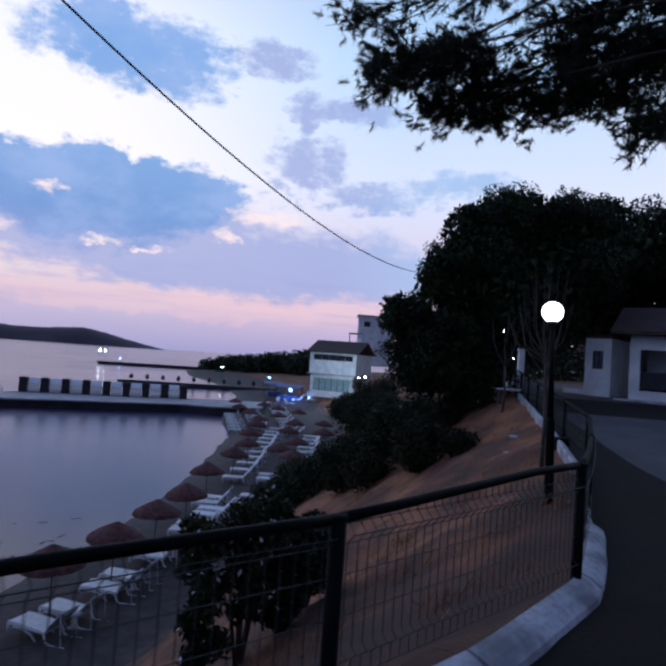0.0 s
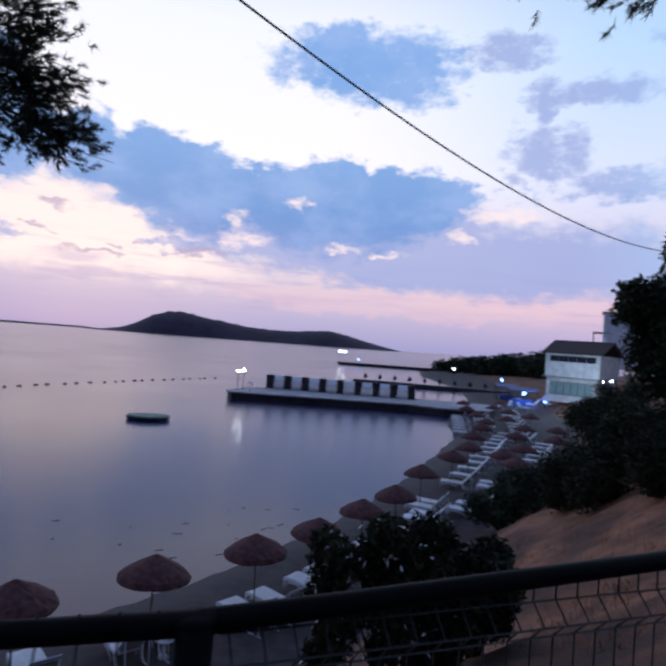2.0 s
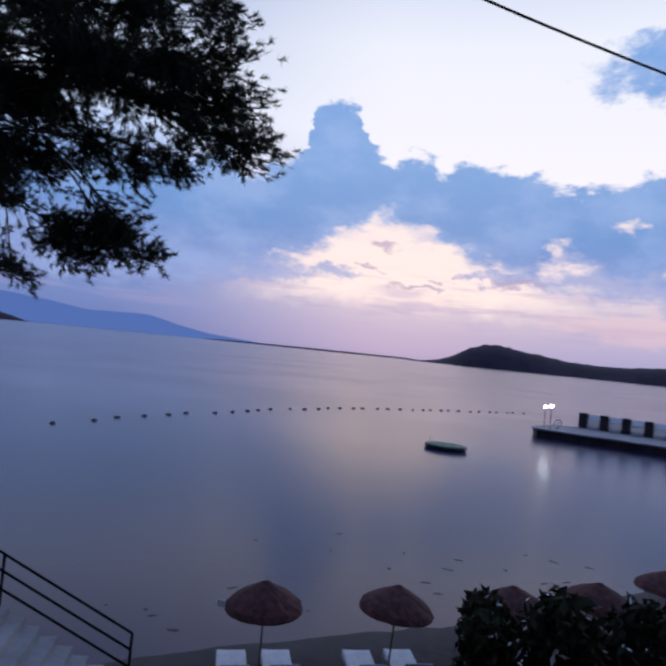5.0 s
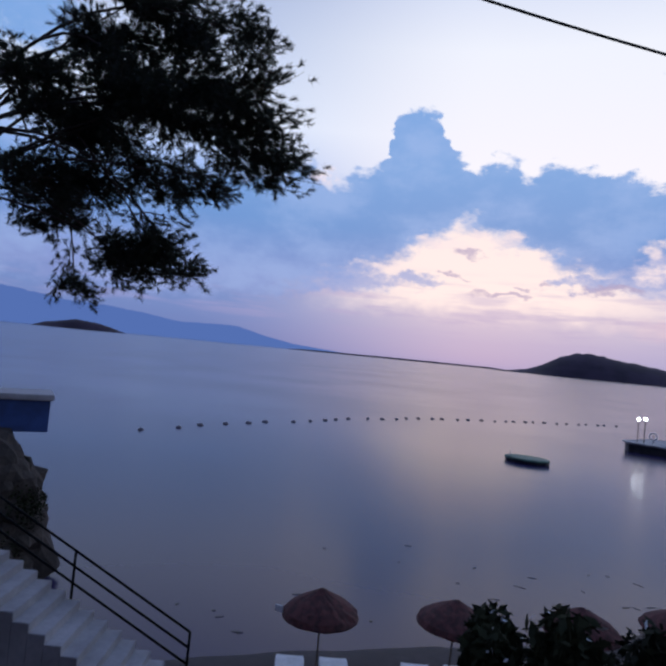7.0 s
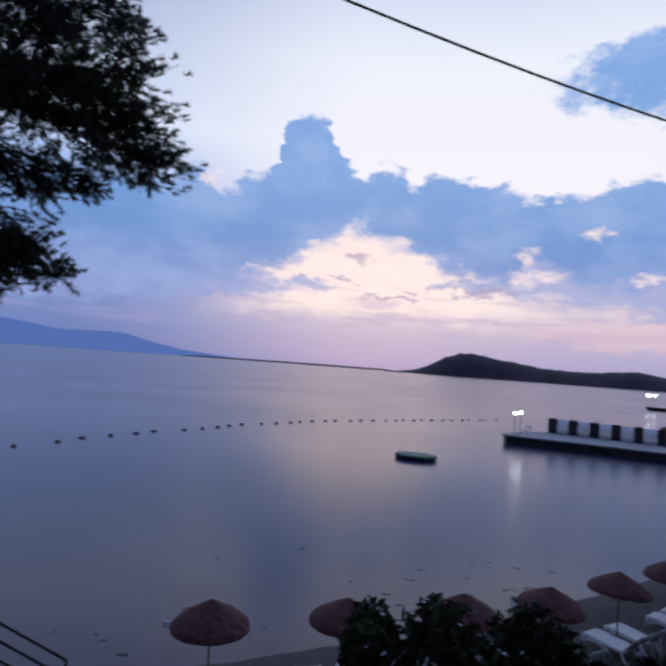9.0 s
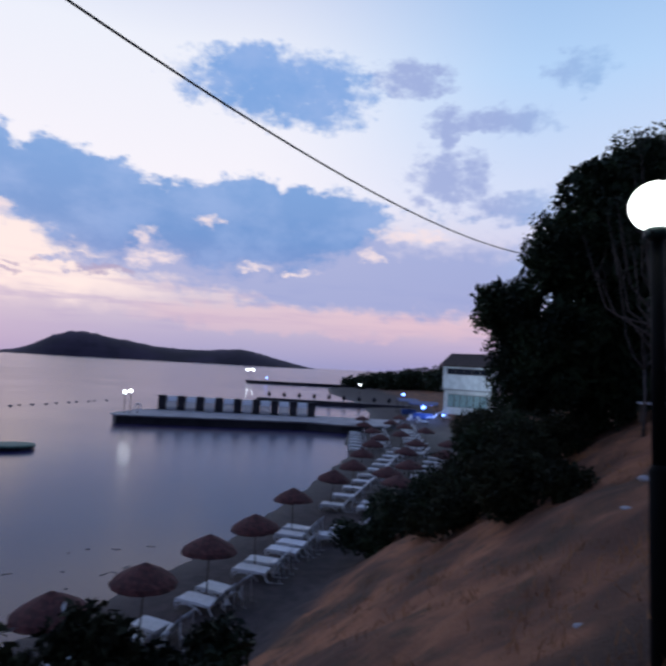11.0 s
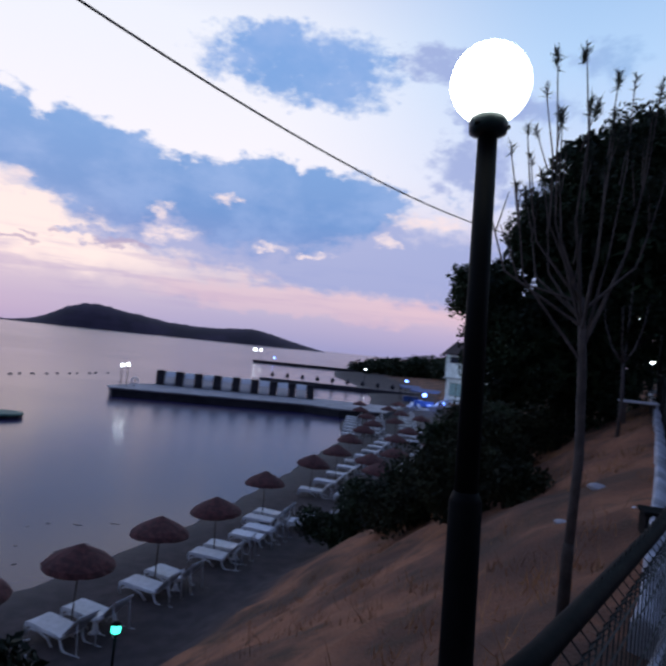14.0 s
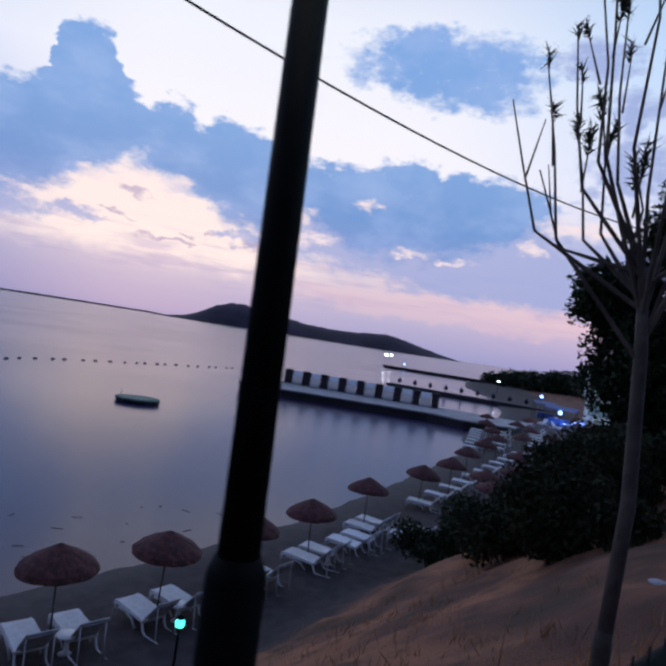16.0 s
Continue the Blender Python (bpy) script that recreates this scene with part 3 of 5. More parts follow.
def panel_wires(y0, y1):
    """Wire mesh between two posts: upright wires folded near the top and the middle, and long wires."""
    pieces = []
    xa, xb = float(rail_x(y0)), float(rail_x(y1))
    n = math.hypot(xb - xa, y1 - y0)
    side = ((y1 - y0) / n, -(xb - xa) / n)
    fold = [(0.12, 0), (0.22, 0), (0.25, 0.035), (0.28, 0), (0.62, 0), (0.80, 0), (0.85, 0.05), (0.90, 0.0), (0.96, 0.0)]
    count = int(n / 0.075)
    def spot(s, h, o):
        y = y0 + (y1 - y0) * s
        x = float(rail_x(y))
        return (x + side[0] * o, y + side[1] * o, float(road_z(y)) + h)
    for i in range(1, count):
        s = i / count
        pieces.append(tube_data([spot(s, h, o) for h, o in fold], 0.0032, 3))
    for h, o in [(0.13, 0), (0.25, 0.035), (0.45, 0), (0.65, 0), (0.80, 0), (0.85, 0.05), (0.90, 0)]:
        pieces.append(tube_data([spot(s, h, o + 0.006) for s in np.linspace(0.02, 0.98, 9)], 0.0034, 3))
    return merge(pieces)


for ya, yb in zip(POSTS_Y, POSTS_Y[1:]):
    v, f = panel_wires(ya, yb)
    link_mesh("mesh_panel", v, f, M_WIRE, fence, "welded wire mesh panel with a folded top")
    pts = [(float(rail_x(y)), y, float(road_z(y)) + rail_h(y)) for y in np.linspace(ya - 0.03, yb + 0.03, 8)]
    tube("top_rail", pts, 0.028, M_IRON, fence, sides=10)
for y in POSTS_Y:
    x, z0 = float(rail_x(y)), float(road_z(y)) + rail_h(y) - 1.05
    post = spin("post", [(0.042, -0.3), (0.042, 1.055)], M_IRON, fence, sides=16)
    post.location = (x, y, z0)
    cap = spin("cap", [(0.042, 1.05), (0.044, 1.054), (0.044, 1.064), (0.036, 1.071), (0.01, 1.073)], M_IRON, post, sides=16)


def lamp_post(x, y, z, height, globe=0.2, lean=0.0, name="street_lamp"):
    root = empty(name, pose(x, y, z, 0, lean, 0), "black lamp post with a lit white globe beside the fence", "street lamp", "globe lamps")
    tube("sleeve", [(0, 0, -0.3), (0, 0, 1.19), (0, 0, 1.23)], [0.068, 0.063, 0.048], M_IRON, root, sides=16)
    tube("pole", [(0, 0, 1.1), (0, 0, height - 0.05)], [0.046, 0.038], M_IRON, root, sides=14)
    spin("collar", [(0.04, height - 0.07), (0.072, height - 0.055), (0.075, height - 0.015), (0.066, height + 0.005), (0.04, height + 0.01)], M_GREENIRON, root, "dark green lamp collar")
    c = height + globe * 0.9
    ball = spin("globe", [(globe * math.sin(a), c - globe * math.cos(a)) for a in np.linspace(0.48, math.pi - 0.02, 18)], M_GLOBE, root, "glowing white opal globe", 32)
    for k in range(3):
        a = k * 2.1
        bm = bmesh.new()
        bmesh.ops.create_cone(bm, cap_ends=True, segments=8, radius1=0.009, radius2=0.009, depth=0.03, matrix=Matrix.Translation((0.068 * math.cos(a), 0.068 * math.sin(a), height - 0.035)) @ Matrix.Rotation(radians(90), 4, "Y"))
        part("screw", bm, M_IRON, root)
    return root


lamp_post(4.77, 10.14, 6.9, 2.66, 0.155, -1.95)
lamp_post(9.1, 28.4, 7.95, 2.55, 0.13)
lamp_post(7.2, 36.0, 7.9, 2.5, 0.11)


def cable(name, a, b, sag, r, label):
    a, b = Vector(a), Vector(b)
    pts = [a.lerp(b, s) - Vector((0, 0, 4 * sag * s * (1 - s))) for s in np.linspace(0, 1, 40)]
    ob = tube(name, pts, r, M_CABLE, sides=6)
    return tagged(ob, label, "cable")


cable("overhead_cable", (4.73, 27.11, 12.87), (-7.61, -4.63, 16.8), 2.04, 0.017, "black overhead cable sagging above the beach")

# ---------------------------------------------------------------- plants


def leaf_cloud(rng, centres, radii, count, size, flat=0.75, hollow=0.55):
    """Many small two-triangle leaves spread over uneven clumps."""
    centres, radii = np.array(centres, float), np.array(radii, float)
    pick = rng.choice(len(centres), count, p=radii**2 / (radii**2).sum())
    way = rng.normal(size=(count, 3))
    way /= np.linalg.norm(way, axis=1)[:, None]
    reach = hollow + (1.12 - hollow) * rng.random(count) ** 0.7
    spot = centres[pick] + way * (radii[pick] * reach)[:, None] * np.array([1, 1, flat])
    a = rng.normal(size=(count, 3))
    a /= np.linalg.norm(a, axis=1)[:, None]
    b = np.cross(a, rng.normal(size=(count, 3)))
    b /= np.linalg.norm(b, axis=1)[:, None]
    s = size * (0.6 + 0.8 * rng.random(count))[:, None]
    quad = np.stack([spot - a * s, spot + b * s * 0.42, spot + a * s, spot - b * s * 0.42], 1).reshape(-1, 3)
    faces = np.arange(count * 4).reshape(-1, 4)
    return quad.tolist(), faces.tolist()


def needle_tufts(rng, points, ways, each, length):
    """Tufts of thin needles round twig ends."""
    n = len(points)
    p = np.repeat(np.array(points), each, 0)
    d = np.repeat(np.array(ways), each, 0)
    v = d * 0.75 + rng.normal(size=(n * each, 3)) * 0.55
    v /= np.linalg.norm(v, axis=1)[:, None]
    w = np.cross(v, rng.normal(size=(n * each, 3)))
    w /= np.linalg.norm(w, axis=1)[:, None]
    size = length * (0.6 + 0.7 * rng.random(n * each))[:, None]
    start = p + d * (rng.random(n * each) * 0.10 - 0.05)[:, None]
    tri = np.stack([start - w * 0.0055, start + w * 0.0055, start + v * size], 1).reshape(-1, 3)
    return tri.tolist(), np.arange(n * each * 3).reshape(-1, 3).tolist()


def branch_points(a, b, bend, rng, n=7):
    a, b = Vector(a), Vector(b)
    off = Vector(rng.normal(size=3)) * bend
    return [a.lerp(b, s) + off * math.sin(math.pi * s) for s in np.linspace(0, 1, n)]


def pine(base, fork, clumps, seed, label, trunk_r=0.2, tufts=420):
    """A pine: trunk to the fork, a limb to each clump, drooping twigs with needle tufts."""
    rng = np.random.default_rng(seed)
    root = empty("pine_tree", pose(*base), label, "tree")
    off = Vector(base)
    local = lambda v: Vector(v) - off  # noqa: E731
    trunk = branch_points((0, 0, -0.5), local(fork), 0.35, rng, 9)
    tube("trunk", trunk, list(np.linspace(trunk_r, trunk_r * 0.55, 9)), M_BARK, root, sides=10)
    twigs, points, ways = [], [], []
    for c, r in clumps:
        c = local(c)
        start = trunk[int(rng.integers(6, 9))]
        limb = branch_points(start, c, 0.2, rng, 8)
        for k, p in enumerate(limb):
            p.z += 0.5 * math.sin(math.pi * k / 7)
        tube("branch", limb, list(np.linspace(0.036, 0.009, 8)), M_BARK, root, sides=6)
        count = int(tufts * r * r)
        for _ in range(max(8, count // 16)):
            way = Vector(rng.normal(size=3))
            way.z *= 0.75
            way.normalize()
            tip = c + Vector((way.x * r, way.y * r, way.z * r * 0.7)) * (0.45 + 0.62 * rng.random())
            begin = limb[int(rng.integers(5, 8))].lerp(c, 0.5)
            twig = branch_points(begin, tip, 0.10, rng, 6)
            twigs.append(tube_data(twig, list(np.linspace(0.011, 0.003, 6)), 4))
            for _ in range(16):
                s = 0.25 + 0.75 * rng.random()
                k = min(int(s * 5), 4)
                at = twig[k].lerp(twig[k + 1], s * 5 - k)
                jig = Vector(rng.normal(size=3)) * 0.085
                points.append(at + jig)
                ways.append(((twig[k + 1] - twig[k]).normalized() + jig * 3 + Vector((0, 0, 0.1))).normalized())
    v, f = merge(twigs)
    link_mesh("twigwork", v, f, M_BARK, root)
    v, f = needle_tufts(rng, points, ways, 30, 0.085)
    link_mesh("crown", v, f, M_PINE, root, "dark long-needled pine foliage")
    return root


pine((-9.2, 2.6, 3.2), (-8.8, 4.8, 13.0), [((-3.75, 8.45, 10.85), 0.62), ((-3.9, 8.25, 11.6), 0.5), ((-4.1, 8.3, 12.3), 0.55), ((-4.6, 8.1, 13.0), 0.6), ((-4.4, 8.1, 11.5), 0.95), ((-5.0, 7.9, 12.3), 0.8), ((-4.5, 7.7, 10.7), 0.6), ((-5.9, 7.5, 13.2), 0.9), ((-5.3, 7.2, 11.8), 1.1), ((-5.6, 7.2, 10.9), 0.7), ((-5.5, 7.35, 9.75), 0.55), ((-5.0, 7.6, 9.5), 0.5), ((-6.0, 7.1, 9.5), 0.6), ((-5.2, 7.4, 9.9), 0.5), ((-8.2, 6.1, 12.3), 1.1), ((-8.2, 6.1, 10.4), 0.9), ((-6.1, 7.0, 9.8), 0.6), ((-6.2, 6.9, 12.4), 1.2), ((-7.0, 6.5, 10.9), 0.9), ((-7.3, 6.4, 9.2), 0.5), ((-6.2, 7.2, 14.2), 1.2), ((-7.2, 6.6, 13.4), 1.2), ((-7.2, 6.5, 11.8), 1.0), ((-6.0, 5.5, 12.0), 0.9), ((-6.3, 5.6, 10.7), 0.8)], 4, "tall dark pine growing from the bank below the fence", 0.21, 760)
# big clumps near the trunk are out of view, added to shade the road
pine((10.6, 2.6, 7.0), (9.2, 4.8, 13.4), [((2.0, 7.7, 12.0), 0.55), ((2.6, 8.0, 12.2), 0.6), ((3.2, 8.2, 12.0), 0.55), ((3.7, 7.9, 12.5), 0.7), ((2.6, 7.5, 13.0), 0.75), ((4.3, 8.0, 12.2), 0.5), ((4.65, 7.65, 11.55), 0.28), ((5.0, 7.8, 12.5), 0.65), ((5.4, 7.5, 11.9), 0.4), ((6.2, 7.2, 12.6), 0.8), ((4.4, 7.2, 13.4), 0.9), ((3.2, 7.0, 13.6), 0.9), ((7.2, 6.6, 12.9), 0.9), ((5.8, 6.6, 13.6), 1.0), ((8.0, 6.2, 13.6), 1.1), ((6.8, 4.6, 13.8), 1.2), ((5.0, 4.6, 14.2), 1.1), ((3.9, 7.5, 12.2), 0.5), ((5.6, 7.6, 12.6), 0.7), ((4.9, 7.4, 13.0), 0.8), ((2.2, 7.3, 13.6), 0.8), ((1.9, 8.25, 12.1), 0.45), ((2.4, 8.4, 11.85), 0.4), ((3.0, 8.6, 11.95), 0.45), ((3.8, 8.6, 12.0), 0.45), ((4.5, 8.5, 12.1), 0.45), ((5.2, 9.2, 13.0), 0.6), ((6.3, 9.0, 12.7), 0.65), ((8.4, 3.6, 14.0), 1.3), ((6.6, 2.6, 14.4), 1.2), ((10.0, 5.5, 14.2), 1.4), ((9.6, 2.4, 14.6), 1.4), ((1.3, 8.3, 12.85), 0.4), ((1.85, 8.45, 12.35), 0.4), ((2.35, 8.25, 11.8), 0.35), ((3.5, 8.15, 11.85), 0.35), ((4.6, 7.7, 11.5), 0.35), ((4.2, 8.0, 12.0), 0.4)], 9, "pine with long boughs reaching over the road", 0.24, 860)


def broad_tree(name, base, height, blobs, seed, leaves, size, label, mat=None, trunk_r=0.22):
    """A tree with a tapered trunk, limbs to each clump and a crown of single leaves. blobs: centre offsets and radii."""
    rng = np.random.default_rng(seed)
    root = empty(name, pose(*base), label, "tree" if height > 3 else "shrub")
    top = max(b[2] for b, _ in blobs)
    mid = Vector((0, 0, top * 0.55))
    trunk = branch_points((0, 0, -0.5), mid, 0.2, rng, 7)
    limbs = []
    for c, r in blobs:
        limbs.append(tube_data(branch_points(trunk[int(rng.integers(3, 7))], Vector(c), 0.3, rng, 6), list(np.linspace(trunk_r * 0.45, 0.02, 6)), 5))
    tube("trunk", trunk, list(np.linspace(trunk_r, trunk_r * 0.5, 7)), M_BARK, root, sides=8)
    v, f = merge(limbs)
    link_mesh("limbwork", v, f, M_BARK, root)
    small_c, small_r = [], []
    for c, r in blobs:
        small_c.append(c)
        small_r.append(r * 0.72)
        for _ in range(16):
            w = rng.normal(size=3)
            w /= np.linalg.norm(w)
            small_c.append(tuple(np.array(c) + w * r * 0.78 * np.array([1, 1, 0.85])))
            small_r.append(r * (0.2 + 0.2 * rng.random()))
    v, f = leaf_cloud(rng, small_c, small_r, leaves, size, 0.85, 0.35)
    link_mesh("crown", v, f, mat or M_LEAF, root, "dense dark foliage")
    v, f = leaf_cloud(rng, [c for c, _ in blobs], [r * 0.72 for _, r in blobs], 1200 * len(blobs), 0.24, 0.85, 0.1)
    link_mesh("inner_foliage", v, f, mat or M_LEAF, root)
    return root


broad_tree("evergreen_tree", (8.3, 27.5, 7.6), 10, [((0, 0, 4.6), 3.3), ((-4.0, -1.3, 3.3), 1.3), ((-2.6, -1.0, 2.4), 2.0), ((-3.0, -1.2, 1.0), 1.6), ((-2.4, -0.8, 4.6), 1.5), ((-2.0, -0.6, 5.6), 1.6), ((-1.0, -0.2, 7.3), 1.9), ((0.8, 0.5, 7.8), 2.4), ((3.2, 0.4, 7.9), 2.1), ((4.4, 0.6, 7.0), 2.2), ((2.8, 0, 5.8), 2.6), ((2.2, 1.0, 4.0), 2.2), ((-1.0, 0.2, 1.4), 2.4)], 21, 90000, 0.085, "big dark evergreen tree on the bank")
broad_tree("evergreen_tree", (15.5, 33, 8.6), 10, [((0, 0, 6.2), 3.4), ((2.6, -1, 7.2), 3.0), ((-2.4, 0.6, 6.0), 2.6), ((3.6, 0.5, 5.4), 2.6), ((0.3, 0.6, 8.4), 2.2), ((-3.0, 0, 3.4), 2.0), ((1.0, 2.0, 3.6), 2.6), ((4.5, 1.5, 3.0), 2.4)], 22, 46000, 0.12, "tall dark tree hanging over the road")
broad_tree("evergreen_tree", (23.5, 33, 8.0), 10, [((0, 0, 7.0), 4.0), ((-2.6, -1, 6.4), 3.2), ((3.0, 0, 7.2), 3.4), ((0, 1, 9.6), 2.8), ((-1.5, -2.0, 5.0), 2.4), ((-4.0, 0.5, 3.4), 2.6), ((0, 1.5, 3.4), 3.0), ((4, 1, 4), 3.0)], 23, 46000, 0.12, "tall dark tree behind the white gatehouse")
broad_tree("evergreen_tree", (13.0, 54, 8.0), 10, [((0, 0, 4.6), 4.4), ((-4.4, 0, 2.6), 3.6), ((3.8, 0, 4.8), 4.0), ((8, 2, 5.0), 4.6), ((0.5, 0.5, 8.0), 3.6)], 24, 40000, 0.15, "dark tree at the far end of the road")


def thin_tree():
    rng = np.random.default_rng(31)
    root = empty("young_tree", pose(5.37, 12.2, 6.85), "slender young tree with bare twigs and leaf tufts", "tree")
    tube("stake_wrap", [(0, 0, -0.2), (0, 0, 0.55), (0, 0, 0.62)], [0.044, 0.042, 0.036], M_BARK, root, sides=8)
    tube("trunk", [(0, 0, 0.5), (0.02, 0.02, 1.2), (-0.02, 0.0, 1.9), (-0.06, 0.0, 2.3)], [0.036, 0.034, 0.03, 0.022], M_PALEBARK, root, sides=8)
    twigs, points, ways = [], [], []
    tips = [(-0.62, 3.3), (-0.49, 3.1), (-0.37, 3.2), (-0.29, 3.55), (-0.15, 2.75), (-0.37, 3.95), (-0.42, 3.7), (-0.2, 3.9), (0.1, 4.0), (0.3, 3.6), (0.42, 3.2), (0.02, 3.4), (-0.81, 3.18), (-0.65, 2.85)]
    tips = tips[:12] + [(0.2, 3.9), (-0.1, 3.7), (0.36, 3.85), (-0.52, 3.5)] + tips[12:]
    for k, (dx, h) in enumerate(tips):
        dy = 0.22 * rng.normal()
        start = Vector((-0.04, 0.0, 1.85 + 0.42 * rng.random()))
        tip = Vector((dx, dy, h))
        mid = start.lerp(tip, 0.45) + Vector((dx * 0.25, dy * 0.25, -0.12))
        line = [start, start.lerp(mid, 0.6), mid, mid.lerp(tip, 0.5) + Vector((0.02 * rng.normal(), 0, 0.0)), tip]
        twigs.append(tube_data(line, [0.013, 0.011, 0.008, 0.006, 0.004], 5))
        q = mid.lerp(tip, 0.4)
        e = q + Vector((0.05 * rng.normal(), 0.05 * rng.normal(), 0.28))
        twigs.append(tube_data([q, e], [0.006, 0.003], 4))
        if k < 16:
            for end, low in ((tip, mid.lerp(tip, 0.5)), (e, q)):
                way = (end - low).normalized()
                for n in range(3 if k % 3 else 1):
                    points.append(tuple(end - way * (0.03 * n) + Vector(rng.normal(size=3)) * 0.008))
                    ways.append(tuple(way))
    v, f = merge(twigs)
    link_mesh("twigwork", v, f, M_PALEBARK, root)
    v, f = needle_tufts(rng, points, ways, 26, 0.06)
    link_mesh("foliage", v, f, M_PINE, root, "brush-like dark tufts at the twig ends")


thin_tree()


def shrub(x, y, r, h, seed, count, label, mat, flowers=0, size=0.07):
    rng = np.random.default_rng(seed)
    z = float(land_z(x, y))
    root = empty("shrub", pose(x, y, z), label, "shrub")
    cs, rs, stems = [], [], []
    for _ in range(14):
        a, d = rng.random() * 6.28, r * 0.7 * rng.random() ** 0.6
        c = (d * math.cos(a), d * math.sin(a), h * (0.2 + 0.66 * rng.random()))
        cs.append(c)
        rs.append(r * (0.26 + 0.22 * rng.random()))
        stems.append(tube_data([(0, 0, -0.3), (c[0] * 0.5, c[1] * 0.5, c[2] * 0.6), c], [0.03, 0.02, 0.008], 4))
    v, f = merge(stems)
    link_mesh("stemwork", v, f, M_BARK, root)
    v, f = leaf_cloud(rng, cs, rs, count, size, 0.9, 0.2)
    link_mesh("leaves", v, f, mat, root)
    if flowers:
        v, f = leaf_cloud(rng, cs, [q * 1.05 for q in rs], flowers, 0.042, 0.9, 0.95)
        link_mesh("blossom", v, f, M_FLOWER, root, "white blossom")
    return root


def bush_to(x, y, r, top, *rest, **more):
    """A shrub whose crown reaches the height top."""
    return shrub(x, y, r, top - float(land_z(x, y)), *rest, **more)


bush_to(-0.1, 9.2, 0.5, 6.95, 41, 3600, "oleander bush with white blossom on the bank", M_SHRUB, 90, 0.06)
bush_to(0.42, 9.75, 0.66, 6.85, 42, 5200, "dark oleander bush with white blossom on the bank", M_SHRUB, 170, 0.06)
bush_to(0.95, 10.2, 0.66, 6.7, 43, 6200, "dense dark bush on the bank below the fence", M_SHRUB, 30, 0.06)
bush_to(1.2, 11.2, 0.7, 6.2, 44, 7000, "dense dark bush on the bank below the fence", M_LEAF, 0, 0.055)
bush_to(4.3, 20.5, 1.2, 7.0, 62, 9000, "tall olive green shrub halfway up the bank", M_SHRUB, size=0.07)
bush_to(4.9, 22.8, 1.3, 7.3, 63, 8000, "tall olive green shrub halfway up the bank", M_SHRUB, size=0.07)
bush_to(4.2, 25.4, 1.6, 7.0, 64, 8000, "tall olive green shrub halfway up the bank", M_LEAF, size=0.08)
for n, (x, y, r, h) in enumerate([(5.3, 24.3, 1.2, 1.1), (5.9, 26.6, 1.3, 1.2), (3.0, 23.2, 1.1, 1.0), (3.2, 27.6, 1.6, 1.5), (2.2, 25.6, 1.1, 0.9), (5.2, 19.2, 0.7, 0.7), (6.9, 28.5, 1.3, 1.2)]):
    shrub(x, y, r, h, 70 + n, 3800, "low spreading olive brown scrub on the bank", M_SHRUB, size=0.07)
shrub(-0.6, 30.0, 1.5, 1.0, 55, 5200, "low dark bush at the foot of the bank", M_LEAF, size=0.08)
shrub(0.9, 30.4, 1.6, 1.2, 61, 5200, "low dark bush at the foot of the bank", M_LEAF, size=0.08)
shrub(0.4, 33.0, 1.8, 1.4, 45, 7200, "dark rounded bush at the back of the beach", M_LEAF, size=0.08)
shrub(-0.6, 35.4, 1.4, 1.1, 46, 5200, "dark rounded bush at the back of the beach", M_LEAF, size=0.08)
shrub(1.6, 35.6, 1.7, 1.3, 56, 5200, "dark rounded bush at the back of the beach", M_LEAF, size=0.08)
shrub(4.4, 37.5, 2.4, 2.4, 47, 7200, "olive green shrub on the bank", M_SHRUB, size=0.09)
shrub(5.0, 33.0, 2.0, 2.0, 48, 6200, "olive green shrub on the bank", M_SHRUB, size=0.09)
shrub(4.2, 28.0, 1.5, 1.3, 49, 3600, "olive green shrub on the bank", M_SHRUB, size=0.08)
shrub(5.6, 41.5, 2.2, 2.4, 57, 6200, "dark olive shrub on the bank", M_LEAF, size=0.09)
shrub(2.4, 31.6, 1.7, 1.4, 58, 5200, "dark olive shrub on the bank", M_LEAF, size=0.08)
shrub(6.4, 37.0, 1.8, 1.8, 59, 5200, "dark olive shrub on the bank", M_LEAF, size=0.08)
shrub(3.0, 40.0, 1.6, 1.1, 60, 5600, "dark rounded bush at the back of the beach", M_LEAF, size=0.09)
shrub(5.0, 46.0, 3.2, 3.4, 50, 7200, "olive green thicket on the bank", M_SHRUB, size=0.11)
shrub(3.6, 56.0, 3.0, 3.0, 51, 6200, "olive green thicket on the bank", M_SHRUB, size=0.12)
shrub(4.0, 68.0, 3.4, 3.0, 52, 6200, "olive green thicket behind the beach", M_SHRUB, size=0.12)
shrub(7.0, 84.0, 3.6, 3.2, 53, 6200, "olive green thicket behind the beach", M_SHRUB, size=0.14)


